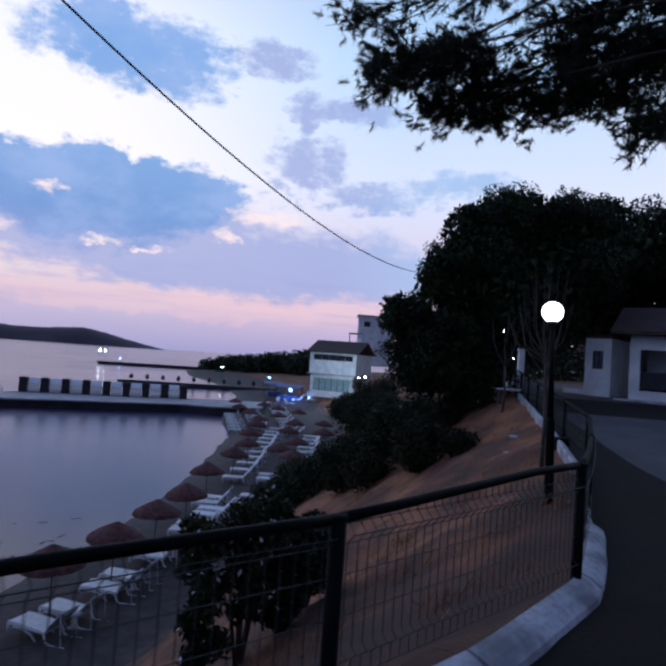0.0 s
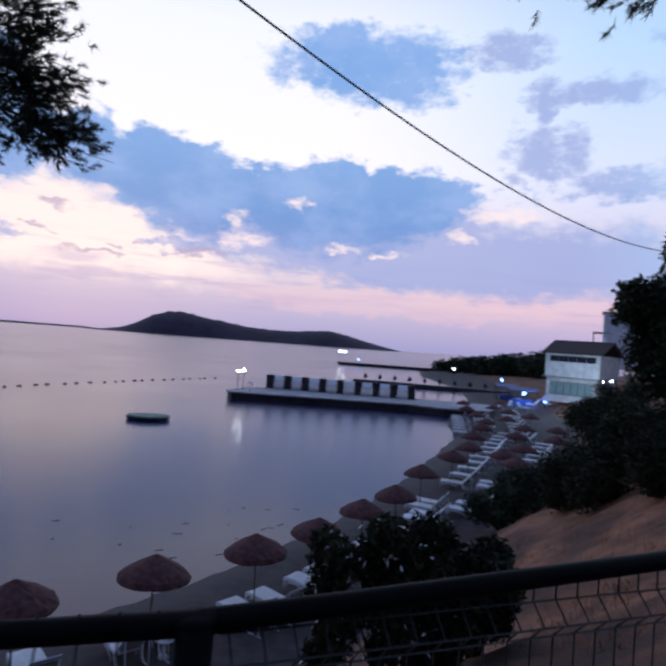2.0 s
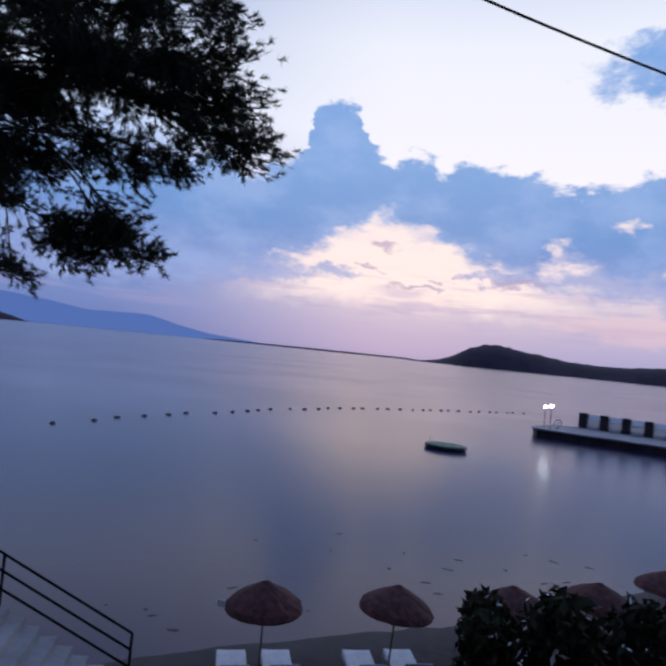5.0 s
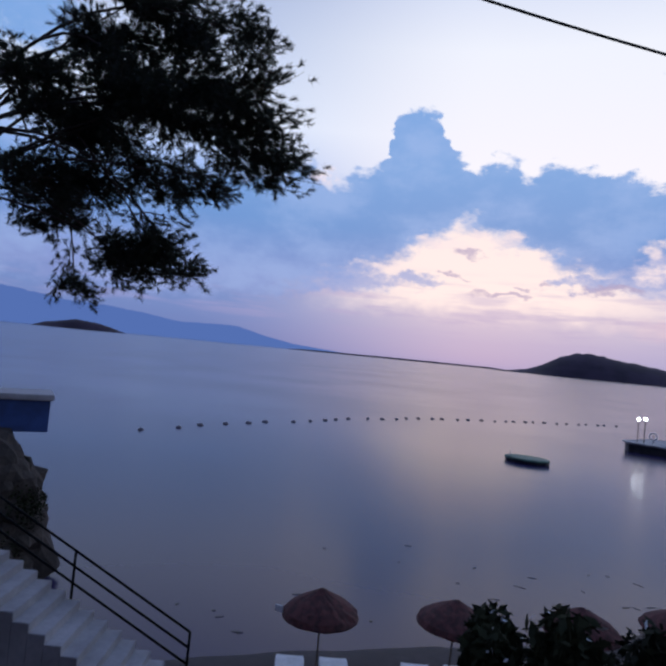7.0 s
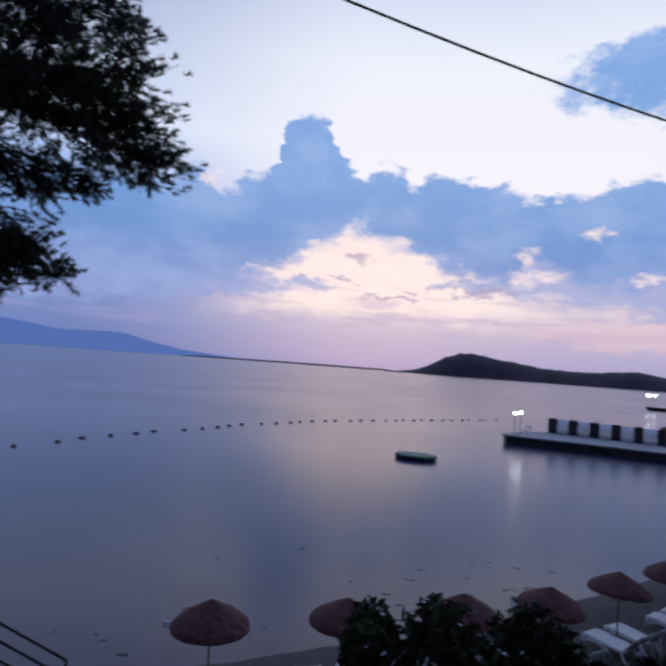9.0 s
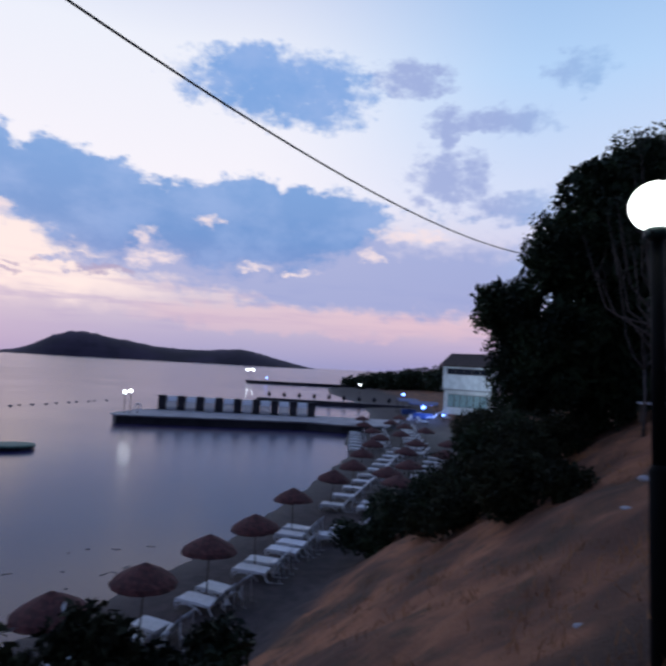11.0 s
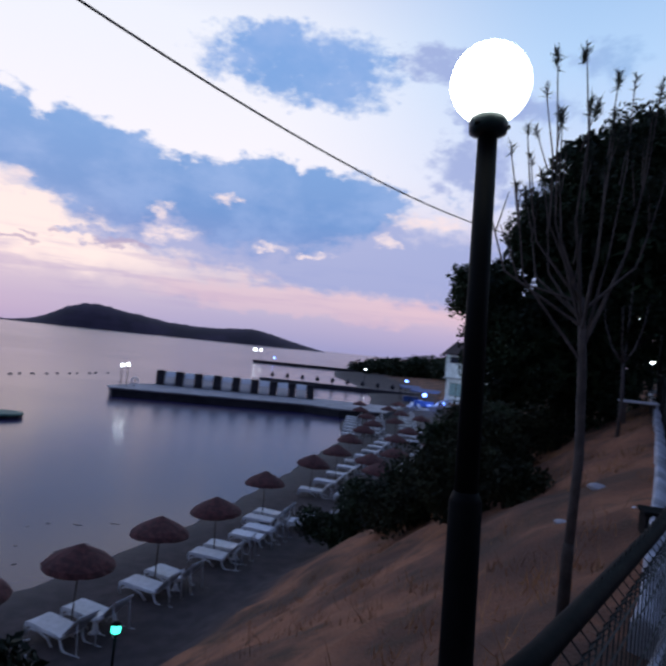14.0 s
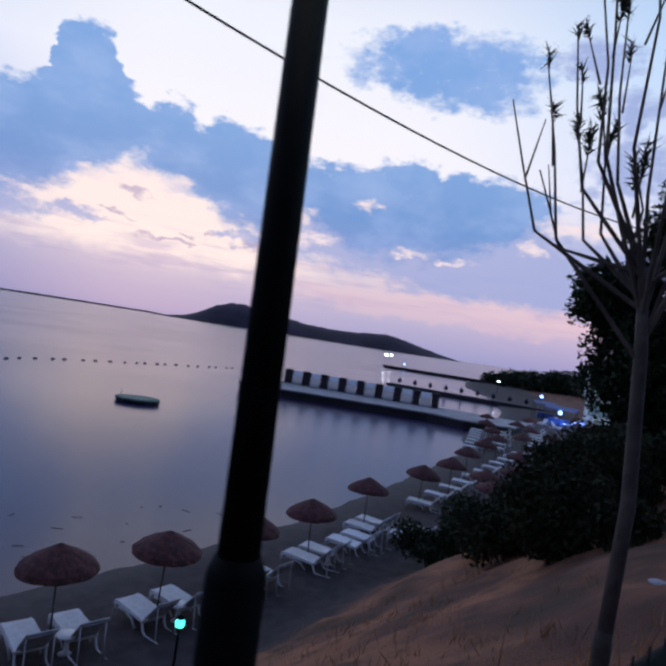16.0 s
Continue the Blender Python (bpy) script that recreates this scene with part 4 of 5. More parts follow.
def grass_field():
    """Dry grass blades on the bank, thickest near the fence."""
    rng = np.random.default_rng(61)
    n = 2400
    y = 3.0 + 33.0 * rng.random(n) ** 1.3
    u = rng.random(n)
    top, foot = fence_x(y) - 0.25, np.interp(y, FOOT_Y, FOOT_X)
    x = foot + 0.5 + (top - foot - 0.5) * (0.15 + 0.85 * u ** 0.7)
    z = land_z(x, y)
    keep = np.array([noise.noise(Vector((a * 0.55, b * 0.55, 4.0))) > 0.02 for a, b in zip(x, y)])
    x, y, z = x[keep], y[keep], z[keep]
    each = 14
    p = np.repeat(np.stack([x, y, z - 0.05], 1), each, 0)
    p[:, :2] += rng.normal(size=(len(p), 2)) * 0.11
    lean = rng.normal(size=(len(p), 3)) * 0.35 + np.array([0, 0, 1.0])
    h = (0.06 + 0.16 * rng.random(len(p)) ** 2)[:, None]
    w = np.cross(lean, rng.normal(size=(len(p), 3)))
    w /= np.linalg.norm(w, axis=1)[:, None]
    tri = np.stack([p - w * 0.006, p + w * 0.006, p + lean * h], 1).reshape(-1, 3)
    ob = link_mesh("dry_grass", tri.tolist(), np.arange(len(tri)).reshape(-1, 3).tolist(), M_GRASS)
    tagged(ob, "dry straw-coloured grass on the bank", "grass", kind="stuff")


grass_field()

# ---------------------------------------------------------------- beach


def build_umbrella():
    root = empty("beach_umbrella", Matrix(), "round beach umbrella with a faded red-brown reed cover", "umbrella", "beach umbrellas")
    tube("pole", [(0, 0, -0.3), (0, 0, 2.12)], 0.026, M_POLEWOOD, root, sides=8)
    rng = np.random.default_rng(5)
    sides = 40
    verts, faces = [], []
    rings = [(0.0, 2.19), (0.06, 2.185), (0.14, 2.15), (0.35, 2.06), (0.6, 1.96), (0.82, 1.85), (0.98, 1.74), (1.06, 1.65), (1.05, 1.61), (0.9, 1.72), (0.4, 1.97), (0.03, 2.1)]
    for i, (r, h) in enumerate(rings):
        for k in range(sides):
            a = 2 * math.pi * k / sides
            wob = 0.012 * rng.normal() if 5 < i < 9 else 0.005 * rng.normal()
            verts.append((r * (1 + wob) * math.cos(a), r * (1 + wob) * math.sin(a), h + wob * 0.8))
    for i in range(len(rings) - 1):
        for k in range(sides):
            a, b = i * sides + k, i * sides + (k + 1) % sides
            faces.append((a, b, b + sides, a + sides))
    link_mesh("canopy", verts, faces, M_THATCH, root, "ragged red-brown reed canopy")
    for k in range(8):
        a = 2 * math.pi * k / 8
        tube("rib", [(0.04 * math.cos(a), 0.04 * math.sin(a), 2.02), (0.95 * math.cos(a), 0.95 * math.sin(a), 1.64)], 0.009, M_POLEWOOD, root, sides=4)
    return root


def build_sunbed():
    """Head end at +x, foot end towards the water at -x."""
    root = empty("sunbed", Matrix(), "white plastic sunbed with a raised back on the beach", "sunbed", "sunbeds")
    bm = bmesh.new()
    for y in (-0.32, 0.32):
        add_box(bm, -0.28, y, 0.33, 1.3, 0.055, 0.075, None, 0.014)
    for x in (-0.92, 0.36):
        add_box(bm, x, 0, 0.33, 0.05, 0.62, 0.06, None, 0.012)
    part("frame", bm, M_PLASTIC, root)
    bm = bmesh.new()
    profile = [(-1.0, 0.30), (-0.97, 0.38), (-0.8, 0.405), (-0.4, 0.40), (0.0, 0.385), (0.36, 0.37)]
    rows = [[bm.verts.new((x, y, z - (0.012 if abs(y) < 0.2 else 0.0))) for y in (-0.33, -0.18, 0.0, 0.18, 0.33)] for x, z in profile]
    low = [[bm.verts.new((v.co.x, v.co.y, v.co.z - 0.04)) for v in row] for row in rows]
    for a, b, c, d in zip(rows, rows[1:], low, low[1:]):
        for i in range(4):
            bm.faces.new((a[i], b[i], b[i + 1], a[i + 1]))
            bm.faces.new((c[i], c[i + 1], d[i + 1], d[i]))
        bm.faces.new((a[0], c[0], d[0], b[0]))
        bm.faces.new((a[4], b[4], d[4], c[4]))
    for a, c in ((rows[0], low[0]), (rows[-1], low[-1])):
        for i in range(4):
            bm.faces.new((a[i], a[i + 1], c[i + 1], c[i]))
    bmesh.ops.recalc_face_normals(bm, faces=bm.faces)
    part("seat", bm, M_MAT, root, "white seat with a turned-down foot end")
    lift = Matrix.Rotation(radians(-47), 4, "Y")
    bm = bmesh.new()
    add_box(bm, 0.63, 0, 0.68, 0.80, 0.64, 0.03, lift, 0.012)
    part("backrest", bm, M_MAT, root, "raised white backrest")
    # grey panel paints the shade on the rear of the raised back
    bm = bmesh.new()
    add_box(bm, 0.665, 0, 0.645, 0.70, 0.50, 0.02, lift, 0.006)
    part("back_panel", bm, M_BEDBACK, root, "grey underside of the backrest, shade in its colour")
    for y in (-0.31, 0.31):
        tube("foot_leg", [(-0.93, y, 0.33), (-0.97, y, 0.18), (-0.93, y, 0.03)], [0.034, 0.03, 0.026], M_PLASTIC, root, sides=6)
        tube("brace", [(-0.93, y, 0.14), (-0.78, y, 0.24), (-0.5, y, 0.27), (-0.15, y, 0.2), (0.05, y, 0.03)], [0.02, 0.024, 0.026, 0.03, 0.026], M_PLASTIC, root, sides=6)
        tube("skid", [(0.3, y, 0.33), (0.4, y, 0.1), (0.5, y, 0.035), (0.8, y, 0.04), (1.05, y, 0.08)], [0.03, 0.03, 0.026, 0.024, 0.018], M_PLASTIC, root, sides=6)
        tube("prop", [(0.9, y * 0.9, 0.06), (0.82, y * 0.9, 0.85)], 0.016, M_PLASTIC, root, sides=5)
    return root


def build_side_table():
    root = empty("side_table", Matrix(), "small round white plastic table between the sunbeds", "table", "beach tables")
    spin("tabletop", [(0.02, 0.43), (0.24, 0.43), (0.25, 0.445), (0.24, 0.46), (0.02, 0.46)], M_PLASTIC, root, sides=18)
    spin("stem", [(0.16, 0.0), (0.05, 0.06), (0.04, 0.43)], M_PLASTIC, root, sides=12)
    return root


def beach_at(x, y):
    return float(land_z(x, y))


umbrella, sunbed, side_table = build_umbrella(), build_sunbed(), build_side_table()
sunbed.scale = (1.0, 1.06, 1.02)
LINE = [(-9.2, 12.9), (-7.72, 15.75), (-6.35, 18.9), (-5.65, 21.7), (-5.2, 25.0), (-4.8, 28.4), (-5.1, 33.8), (-4.8, 40.0), (-4.5, 44.5), (-5.2, 50.5), (-5.6, 57.0)]
rng = random.Random(3)


def place(thing, used, m):
    """The first use moves the thing itself, later ones copy it."""
    if used:
        return copy_thing(thing, m)
    thing.matrix_basis = m @ Matrix.Diagonal((*thing.scale, 1))
    return thing


beds_placed = 0
for n, (x, y) in enumerate(LINE):
    z = beach_at(x, y)
    tall = (2.75 - z) / 2.2 if n < 3 else (2.7 - z) / 2.2
    u = place(umbrella, n > 0, pose(x, y, z, rng.uniform(-2, 2), rng.uniform(-3, 3), rng.uniform(0, 360)))
    u.scale = (0.9, 0.9, tall)
    if n == 0:
        u["label"] = "reed beach umbrella with a white tag on its rim"
    heading = math.degrees(math.atan2(LINE[min(n + 1, 10)][1] - LINE[max(n - 1, 0)][1], LINE[min(n + 1, 10)][0] - LINE[max(n - 1, 0)][0])) - 90
    turn = Matrix.Rotation(radians(heading), 3, "Z")
    if n > 6:
        continue
    for side in (-0.56, 0.56):
        off = turn @ Vector((0.12 if n < 2 else 0.45, side - 0.1, 0))
        bx, by = x + off.x, y + off.y
        place(sunbed, beds_placed > 0, pose(bx, by, beach_at(bx, by), 0, 0, heading + rng.uniform(-5, 5)))
        beds_placed += 1
    off = turn @ Vector((0.75, 0.12, 0))
    place(side_table, n > 0, pose(x + off.x, y + off.y, beach_at(x + off.x, y + off.y)))

bm = bmesh.new()
add_box(bm, -9.72, 11.98, 2.16, 0.2, 0.03, 0.16, Matrix.Rotation(radians(40), 4, "Z"), 0.004)
tagged(part("price_tag", bm, M_WHITE), "small white tag hanging from the umbrella rim", "tag")

# the far rows, several beds deep
FAR_ROWS = [(-4.4, 40.0, -0.004, 2.7, 11, 8), (-0.6, 48.6, 0.03, 2.5, 6, 6), (-2.4, 64.6, -0.18, 3.2, 9, 10), (-8.9, 66.3, -0.22, 2.6, 7, 4), (-6.7, 68.6, -0.21, 3.0, 7, 8), (-2.5, 33.2, 0.05, 1.3, 2, 4), (-2.1, 39.4, 0.0, 1.3, 2, 4), (-4.05, 30.5, 0.0, 1.15, 2, 4)]
for x, y, slope, pitch, count, lean in FAR_ROWS:
    for k in range(count):
        by = y + k * pitch
        bx = x + slope * k * pitch + rng.uniform(-0.08, 0.08)
        copy_thing(sunbed, pose(bx, by, beach_at(bx, by), 0, 0, lean + rng.uniform(-4, 4)))
for x, y in [(-6.2, 64), (-2.4, 54), (-2.2, 60), (-4.6, 67.5), (-8.2, 70.5), (-5.4, 76), (-10.6, 77.5), (-7.8, 81), (-12.6, 86), (-8.0, 90), (0.8, 53), (-2.6, 72), (0.6, 60), (-1.1, 46.5), (-0.9, 39.8), (-2.0, 43.0)]:
    u = copy_thing(umbrella, pose(x, y, beach_at(x, y), 0, rng.uniform(-3, 3), rng.uniform(0, 360)))
    u.scale = (0.95, 0.95, 1.0)


def beach_lamp(x, y, z, name="beach_lamp"):
    g = beach_at(x, y)
    root = empty(name, pose(x, y, g), "short dark lamp post with a teal light", "lamp", "beach lamps")
    tube("pole", [(0, 0, -0.3), (0, 0, z - g - 0.08)], 0.028, M_IRON, root, sides=8)
    spin("lens", [(0.02, z - g - 0.1), (0.085, z - g - 0.08), (0.095, z - g), (0.07, z - g + 0.07), (0.02, z - g + 0.1)], M_TEAL, root, "glowing teal lamp", 14)
    spin("cap", [(0.1, z - g + 0.08), (0.09, z - g + 0.11), (0.01, z - g + 0.15)], M_IRON, root, sides=12)


beach_lamp(-2.09, 18.4, 2.6)
beach_lamp(2.1, 37.6, 2.95)

# ---------------------------------------------------------------- on the water


def build_raft():
    root = empty("swim_raft", pose(-36.3, 49.3, 0.0, 0, 0, 38), "low floating swim raft with a faded green deck", "raft")
    bm = bmesh.new()
    bmesh.ops.create_cone(bm, cap_ends=True, segments=12, radius1=1.9, radius2=2.05, depth=0.6, matrix=Matrix.Translation((0, 0, 0.0)))
    bmesh.ops.scale(bm, vec=(1.0, 0.75, 1.0), verts=bm.verts)
    part("hull", bm, M_DARKSTONE, root, "dark hull")
    bm = bmesh.new()
    bmesh.ops.create_cone(bm, cap_ends=True, segments=12, radius1=2.12, radius2=2.0, depth=0.14, matrix=Matrix.Translation((0, 0, 0.37)))
    bmesh.ops.scale(bm, vec=(1.0, 0.75, 1.0), verts=bm.verts)
    part("deck", bm, M_RAFT, root, "faded green deck")
    tube("ladder_rail", [(-1.6, 0.3, 0.4), (-1.6, 0.3, 1.0)], 0.025, M_PLASTIC, root, sides=6)


build_raft()
buoy = None
BUOY_X = [-50.5, -54.5, -57.5, -63.0, -66.7, -67.2, -66.5]
BUOY_Y = [16.5, 24.0, 31.1, 45.3, 60.7, 83.4, 104.7]
for k in range(34):
    s = (k / 33) ** 0.92
    y = 16.5 + s * 88
    x = float(np.interp(y, BUOY_Y, BUOY_X))
    if buoy is None:
        buoy = spin("buoy", [(0.05, -0.2), (0.2, -0.12), (0.26, 0.0), (0.2, 0.14), (0.06, 0.2)], M_BUOY, sides=10)
        tagged(buoy, "small grey float of the swimming line", "buoy", "swimming line floats")
        buoy.matrix_basis = pose(x, y, 0.0)
    else:
        b = copy_thing(buoy, pose(x + rng.uniform(-0.3, 0.3), y + rng.uniform(-0.5, 0.5), 0.0))
        b.scale = (rng.uniform(0.9, 1.5),) * 2 + (1.0,)


def deck_slab(name, corners, z, thick, label, mat=None, group=""):
    """A jetty: a slab over a dark rubble base."""
    root = empty(name, Matrix(), label, "jetty", group)
    bm = bmesh.new()
    top = [bm.verts.new((x, y, z)) for x, y in corners]
    low = [bm.verts.new((x, y, z - thick)) for x, y in corners]
    bm.faces.new(top)
    bm.faces.new(low[::-1])
    for i in range(len(corners)):
        j = (i + 1) % len(corners)
        bm.faces.new((top[i], low[i], low[j], top[j]))
    bmesh.ops.recalc_face_normals(bm, faces=bm.faces)
    bmesh.ops.bevel(bm, geom=list(bm.edges), offset=0.05, segments=2, affect="EDGES")
    part("deck", bm, mat or M_CONCRETE, root)
    cx, cy = np.mean([c[0] for c in corners]), np.mean([c[1] for c in corners])
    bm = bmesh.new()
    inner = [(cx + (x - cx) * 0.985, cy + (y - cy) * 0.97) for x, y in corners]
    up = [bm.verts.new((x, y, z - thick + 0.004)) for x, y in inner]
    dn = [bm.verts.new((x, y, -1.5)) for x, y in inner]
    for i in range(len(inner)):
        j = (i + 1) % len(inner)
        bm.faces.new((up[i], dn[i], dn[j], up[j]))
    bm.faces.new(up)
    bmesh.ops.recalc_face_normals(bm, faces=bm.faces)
    # the stone colour also carries the shade on the jetty front
    part("base", bm, M_DARKSTONE, root, "dark weed-covered base, shade put into its colour")
    return root


JETTY = [(-42.2, 72.4), (-43.8, 74.0), (-44.5, 80.0), (-43.0, 86.0), (-22.0, 94.0), (-9.0, 97.0), (-9.0, 86.0), (-14.5, 83.0), (-19.5, 83.2), (-34.0, 76.3)]
deck_slab("swimming_jetty", JETTY, 1.15, 0.2, "broad pale concrete bathing jetty with a dark base")
deck_slab("middle_pier", [(-47.5, 133.8), (-47.9, 136.4), (-17, 143.6), (-12, 144), (-12, 141), (-18, 140.4)], 0.9, 0.5, "long dark pier with loungers beyond the jetty", M_DECKDARK)
deck_slab("far_pier", [(-100, 250), (-101, 253), (-51, 277), (-30, 280), (-30, 274), (-51, 271)], 1.2, 0.6, "thin dark pier far along the shore", M_DECKDARK)


def build_cabana():
    root = empty("beach_cabana", Matrix(), "dark wicker shade box with a slightly domed top on the jetty", "cabana", "jetty cabanas")
    bm = bmesh.new()
    for x in (-0.74, 0.74):
        add_box(bm, x, 0, 0.95, 0.08, 1.3, 1.9, None, 0.02)
    add_box(bm, 0, 0.62, 0.95, 1.42, 0.06, 1.9, None, 0.02)
    add_box(bm, 0, -0.05, 0.35, 1.42, 1.2, 0.3, None, 0.03)
    part("body", bm, M_WICKER, root)
    bm = bmesh.new()
    add_box(bm, 0, -0.05, 1.96, 1.75, 1.6, 0.1, None, 0.04)
    add_box(bm, 0, -0.05, 2.06, 1.2, 1.1, 0.1, None, 0.05)
    part("roof", bm, M_WICKER, root)
    bm = bmesh.new()
    add_box(bm, 0, -0.66, 1.0, 1.36, 0.03, 1.7, None, 0.01)
    part("blind", bm, M_WICKER, root, "dark drawn blind")
    return root


def build_daybed():
    root = empty("daybed", Matrix(), "white cushioned daybed under a white canvas canopy", "daybed", "jetty daybeds")
    bm = bmesh.new()
    add_box(bm, 0, -0.45, 0.62, 1.46, 0.06, 1.24, None, 0.02)
    part("front_screen", bm, M_CANVAS, root, "pale canvas front screen")
    bm = bmesh.new()
    add_box(bm, 0, 0.3, 0.3, 1.4, 1.3, 0.4, None, 0.05)
    part("mattress", bm, M_MAT, root)
    bm = bmesh.new()
    add_box(bm, 0, 0.28, 1.6, 1.5, 1.55, 0.05, Matrix.Rotation(radians(27), 4, "X"), 0.02)
    part("canopy", bm, M_MAT, root, "sloping white canopy")
    for x in (-0.7, 0.7):
        tube("upright", [(x, 0.95, 0.0), (x, 0.95, 1.9)], 0.03, M_PLASTIC, root, sides=6)
        tube("front_upright", [(x, -0.4, 0.0), (x, -0.4, 1.28)], 0.03, M_PLASTIC, root, sides=6)
    return root


cabana, daybed = build_cabana(), build_daybed()
cabana.scale = (0.68, 1.0, 1.0)
C0, C1 = Vector((-43.0, 87.0)), Vector((-22.0, 92.6))
C0, C1 = C0 + Vector((0.6, -2.6)), C1 + Vector((0.4, -1.0))
yaw = math.degrees(math.atan2(C1.y - C0.y, C1.x - C0.x))
for k in range(9):
    p = C0.lerp(C1, k / 8)
    place(cabana, k > 0, pose(p.x, p.y, 1.15, 0, 0, yaw))
    q = C0.lerp(C1, (k + 0.5) / 8)
    if k < 8:
        place(daybed, k > 0, pose(q.x, q.y, 1.15, 0, 0, yaw))


def pole_light(x, y, z, h, mat, label, r=0.14, name="pier_lamp"):
    root = empty(name, pose(x, y, z), label, "lamp")
    tube("pole", [(0, 0, -0.1), (0, 0, h)], 0.05, M_IRON, root, sides=6)
    spin("head", [(0.03, h - r), (r, h - r * 0.4), (r, h + r * 0.4), (0.03, h + r)], mat, root, "bright lamp head", 10)


pole_light(-42.6, 75.2, 1.0, 2.9, M_COOL, "bright white floodlight on a pole at the jetty end", 0.2)
pole_light(-41.6, 75.0, 1.0, 3.1, M_COOL, "bright white floodlight on a pole at the jetty end", 0.2)
pole_light(-99.5, 251.5, 1.2, 4.5, M_COOL, "white light on the far pier", 0.5)
pole_light(-97.5, 252.5, 1.2, 4.6, M_COOL, "white light on the far pier", 0.4)
pole_light(-92, 255.5, 1.2, 1.6, M_BLUELED, "blue light on the far pier", 0.3)

ring = empty("life_ring", pose(-41.0, 75.9, 1.15, 0, 0, 20), "white and red life ring on a post at the jetty end", "life ring")
tube("post", [(0, 0.08, 0), (0, 0.08, 1.1)], 0.04, M_POLEWOOD, ring, sides=6)
hoop = [(0.42 * math.cos(a), 0, 0.85 + 0.42 * math.sin(a)) for a in np.linspace(0, 2 * math.pi, 25)]
tube("ring", hoop, 0.09, M_PLASTIC, ring, sides=8)

# loungers on the middle pier, seen as a dark row
for k in range(9):
    s = k / 8
    bx, by = -45 + 27 * s, 135.5 + 7.0 * s
    root = empty("pier_parasol", pose(bx, by, 0.9), "closed dark parasol on the pier", "parasol", "pier parasols")
    tube("pole", [(0, 0, 0), (0, 0, 1.5)], 0.04, M_IRON, root, sides=5)
    spin("cover", [(0.1, 0.4), (0.45, 0.6), (0.5, 0.9), (0.1, 1.6)], M_WICKER, root, sides=8)

# ---------------------------------------------------------------- buildings


def wall_box(name, w, d, h, mat, parent, z=0.0, holes=()):
    """Four walls with thickness; holes in the front (y = -d/2) as x0, x1, z0, z1."""
    bm = bmesh.new()
    t = 0.22
    add_box(bm, -w / 2 + t / 2, 0, z + h / 2, t, d, h)
    add_box(bm, w / 2 - t / 2, 0, z + h / 2, t, d, h)
    add_box(bm, 0, d / 2 - t / 2, z + h / 2, w - 2 * t, t, h)
    xs = sorted({-w / 2 + t, w / 2 - t, *[v for q in holes for v in q[:2]]})
    zs = sorted({0.0, h, *[v for q in holes for v in q[2:]]})
    for x0, x1 in zip(xs, xs[1:]):
        for z0, z1 in zip(zs, zs[1:]):
            cx, cz = (x0 + x1) / 2, (z0 + z1) / 2
            if any(q[0] < cx < q[1] and q[2] < cz < q[3] for q in holes):
                continue
            add_box(bm, cx, -d / 2 + t / 2, z + cz, x1 - x0, t, z1 - z0)
    bmesh.ops.remove_doubles(bm, verts=bm.verts, dist=0.0005)
    return part(name, bm, mat, parent)


def gable_roof(name, w, d, rise, over, z, mat, parent):
    verts = []
    for x in (-w / 2 - over, w / 2 + over):
        verts += [(x, -d / 2 - over, z), (x, 0, z + rise), (x, d / 2 + over, z), (x, -d / 2 - over, z - 0.15), (x, 0, z + rise - 0.15), (x, d / 2 + over, z - 0.15)]
    faces = [(0, 1, 7, 6), (1, 2, 8, 7), (3, 9, 10, 4), (4, 10, 11, 5), (0, 6, 9, 3), (2, 5, 11, 8), (0, 3, 4, 1), (1, 4, 5, 2), (6, 7, 10, 9), (7, 8, 11, 10)]
    return link_mesh(name, verts, faces, mat, parent)


def window(parent, x, y, z, w, h, mat=None, label="small window with a dark pane"):
    """A framed window set into a front wall."""
    holder = new("window")
    holder.parent = parent
    holder["label"] = label
    holder.location = (x, y, z)
    bm = bmesh.new()
    f = 0.05
    for dx, dz, sx, sz in ((-w / 2 + f / 2, 0, f, h), (w / 2 - f / 2, 0, f, h), (0, h / 2 - f / 2, w - 2 * f, f), (0, -h / 2 + f / 2, w - 2 * f, f), (0, 0, 0.035, h - 2 * f)):
        add_box(bm, dx, 0, dz, sx, 0.07, sz)
    part("frame", bm, M_POLEWOOD, holder)
    bm = bmesh.new()
    add_box(bm, 0, 0.02, 0, w - 2 * f, 0.012, h - 2 * f)
    part("pane", bm, mat or M_GLASS, holder)


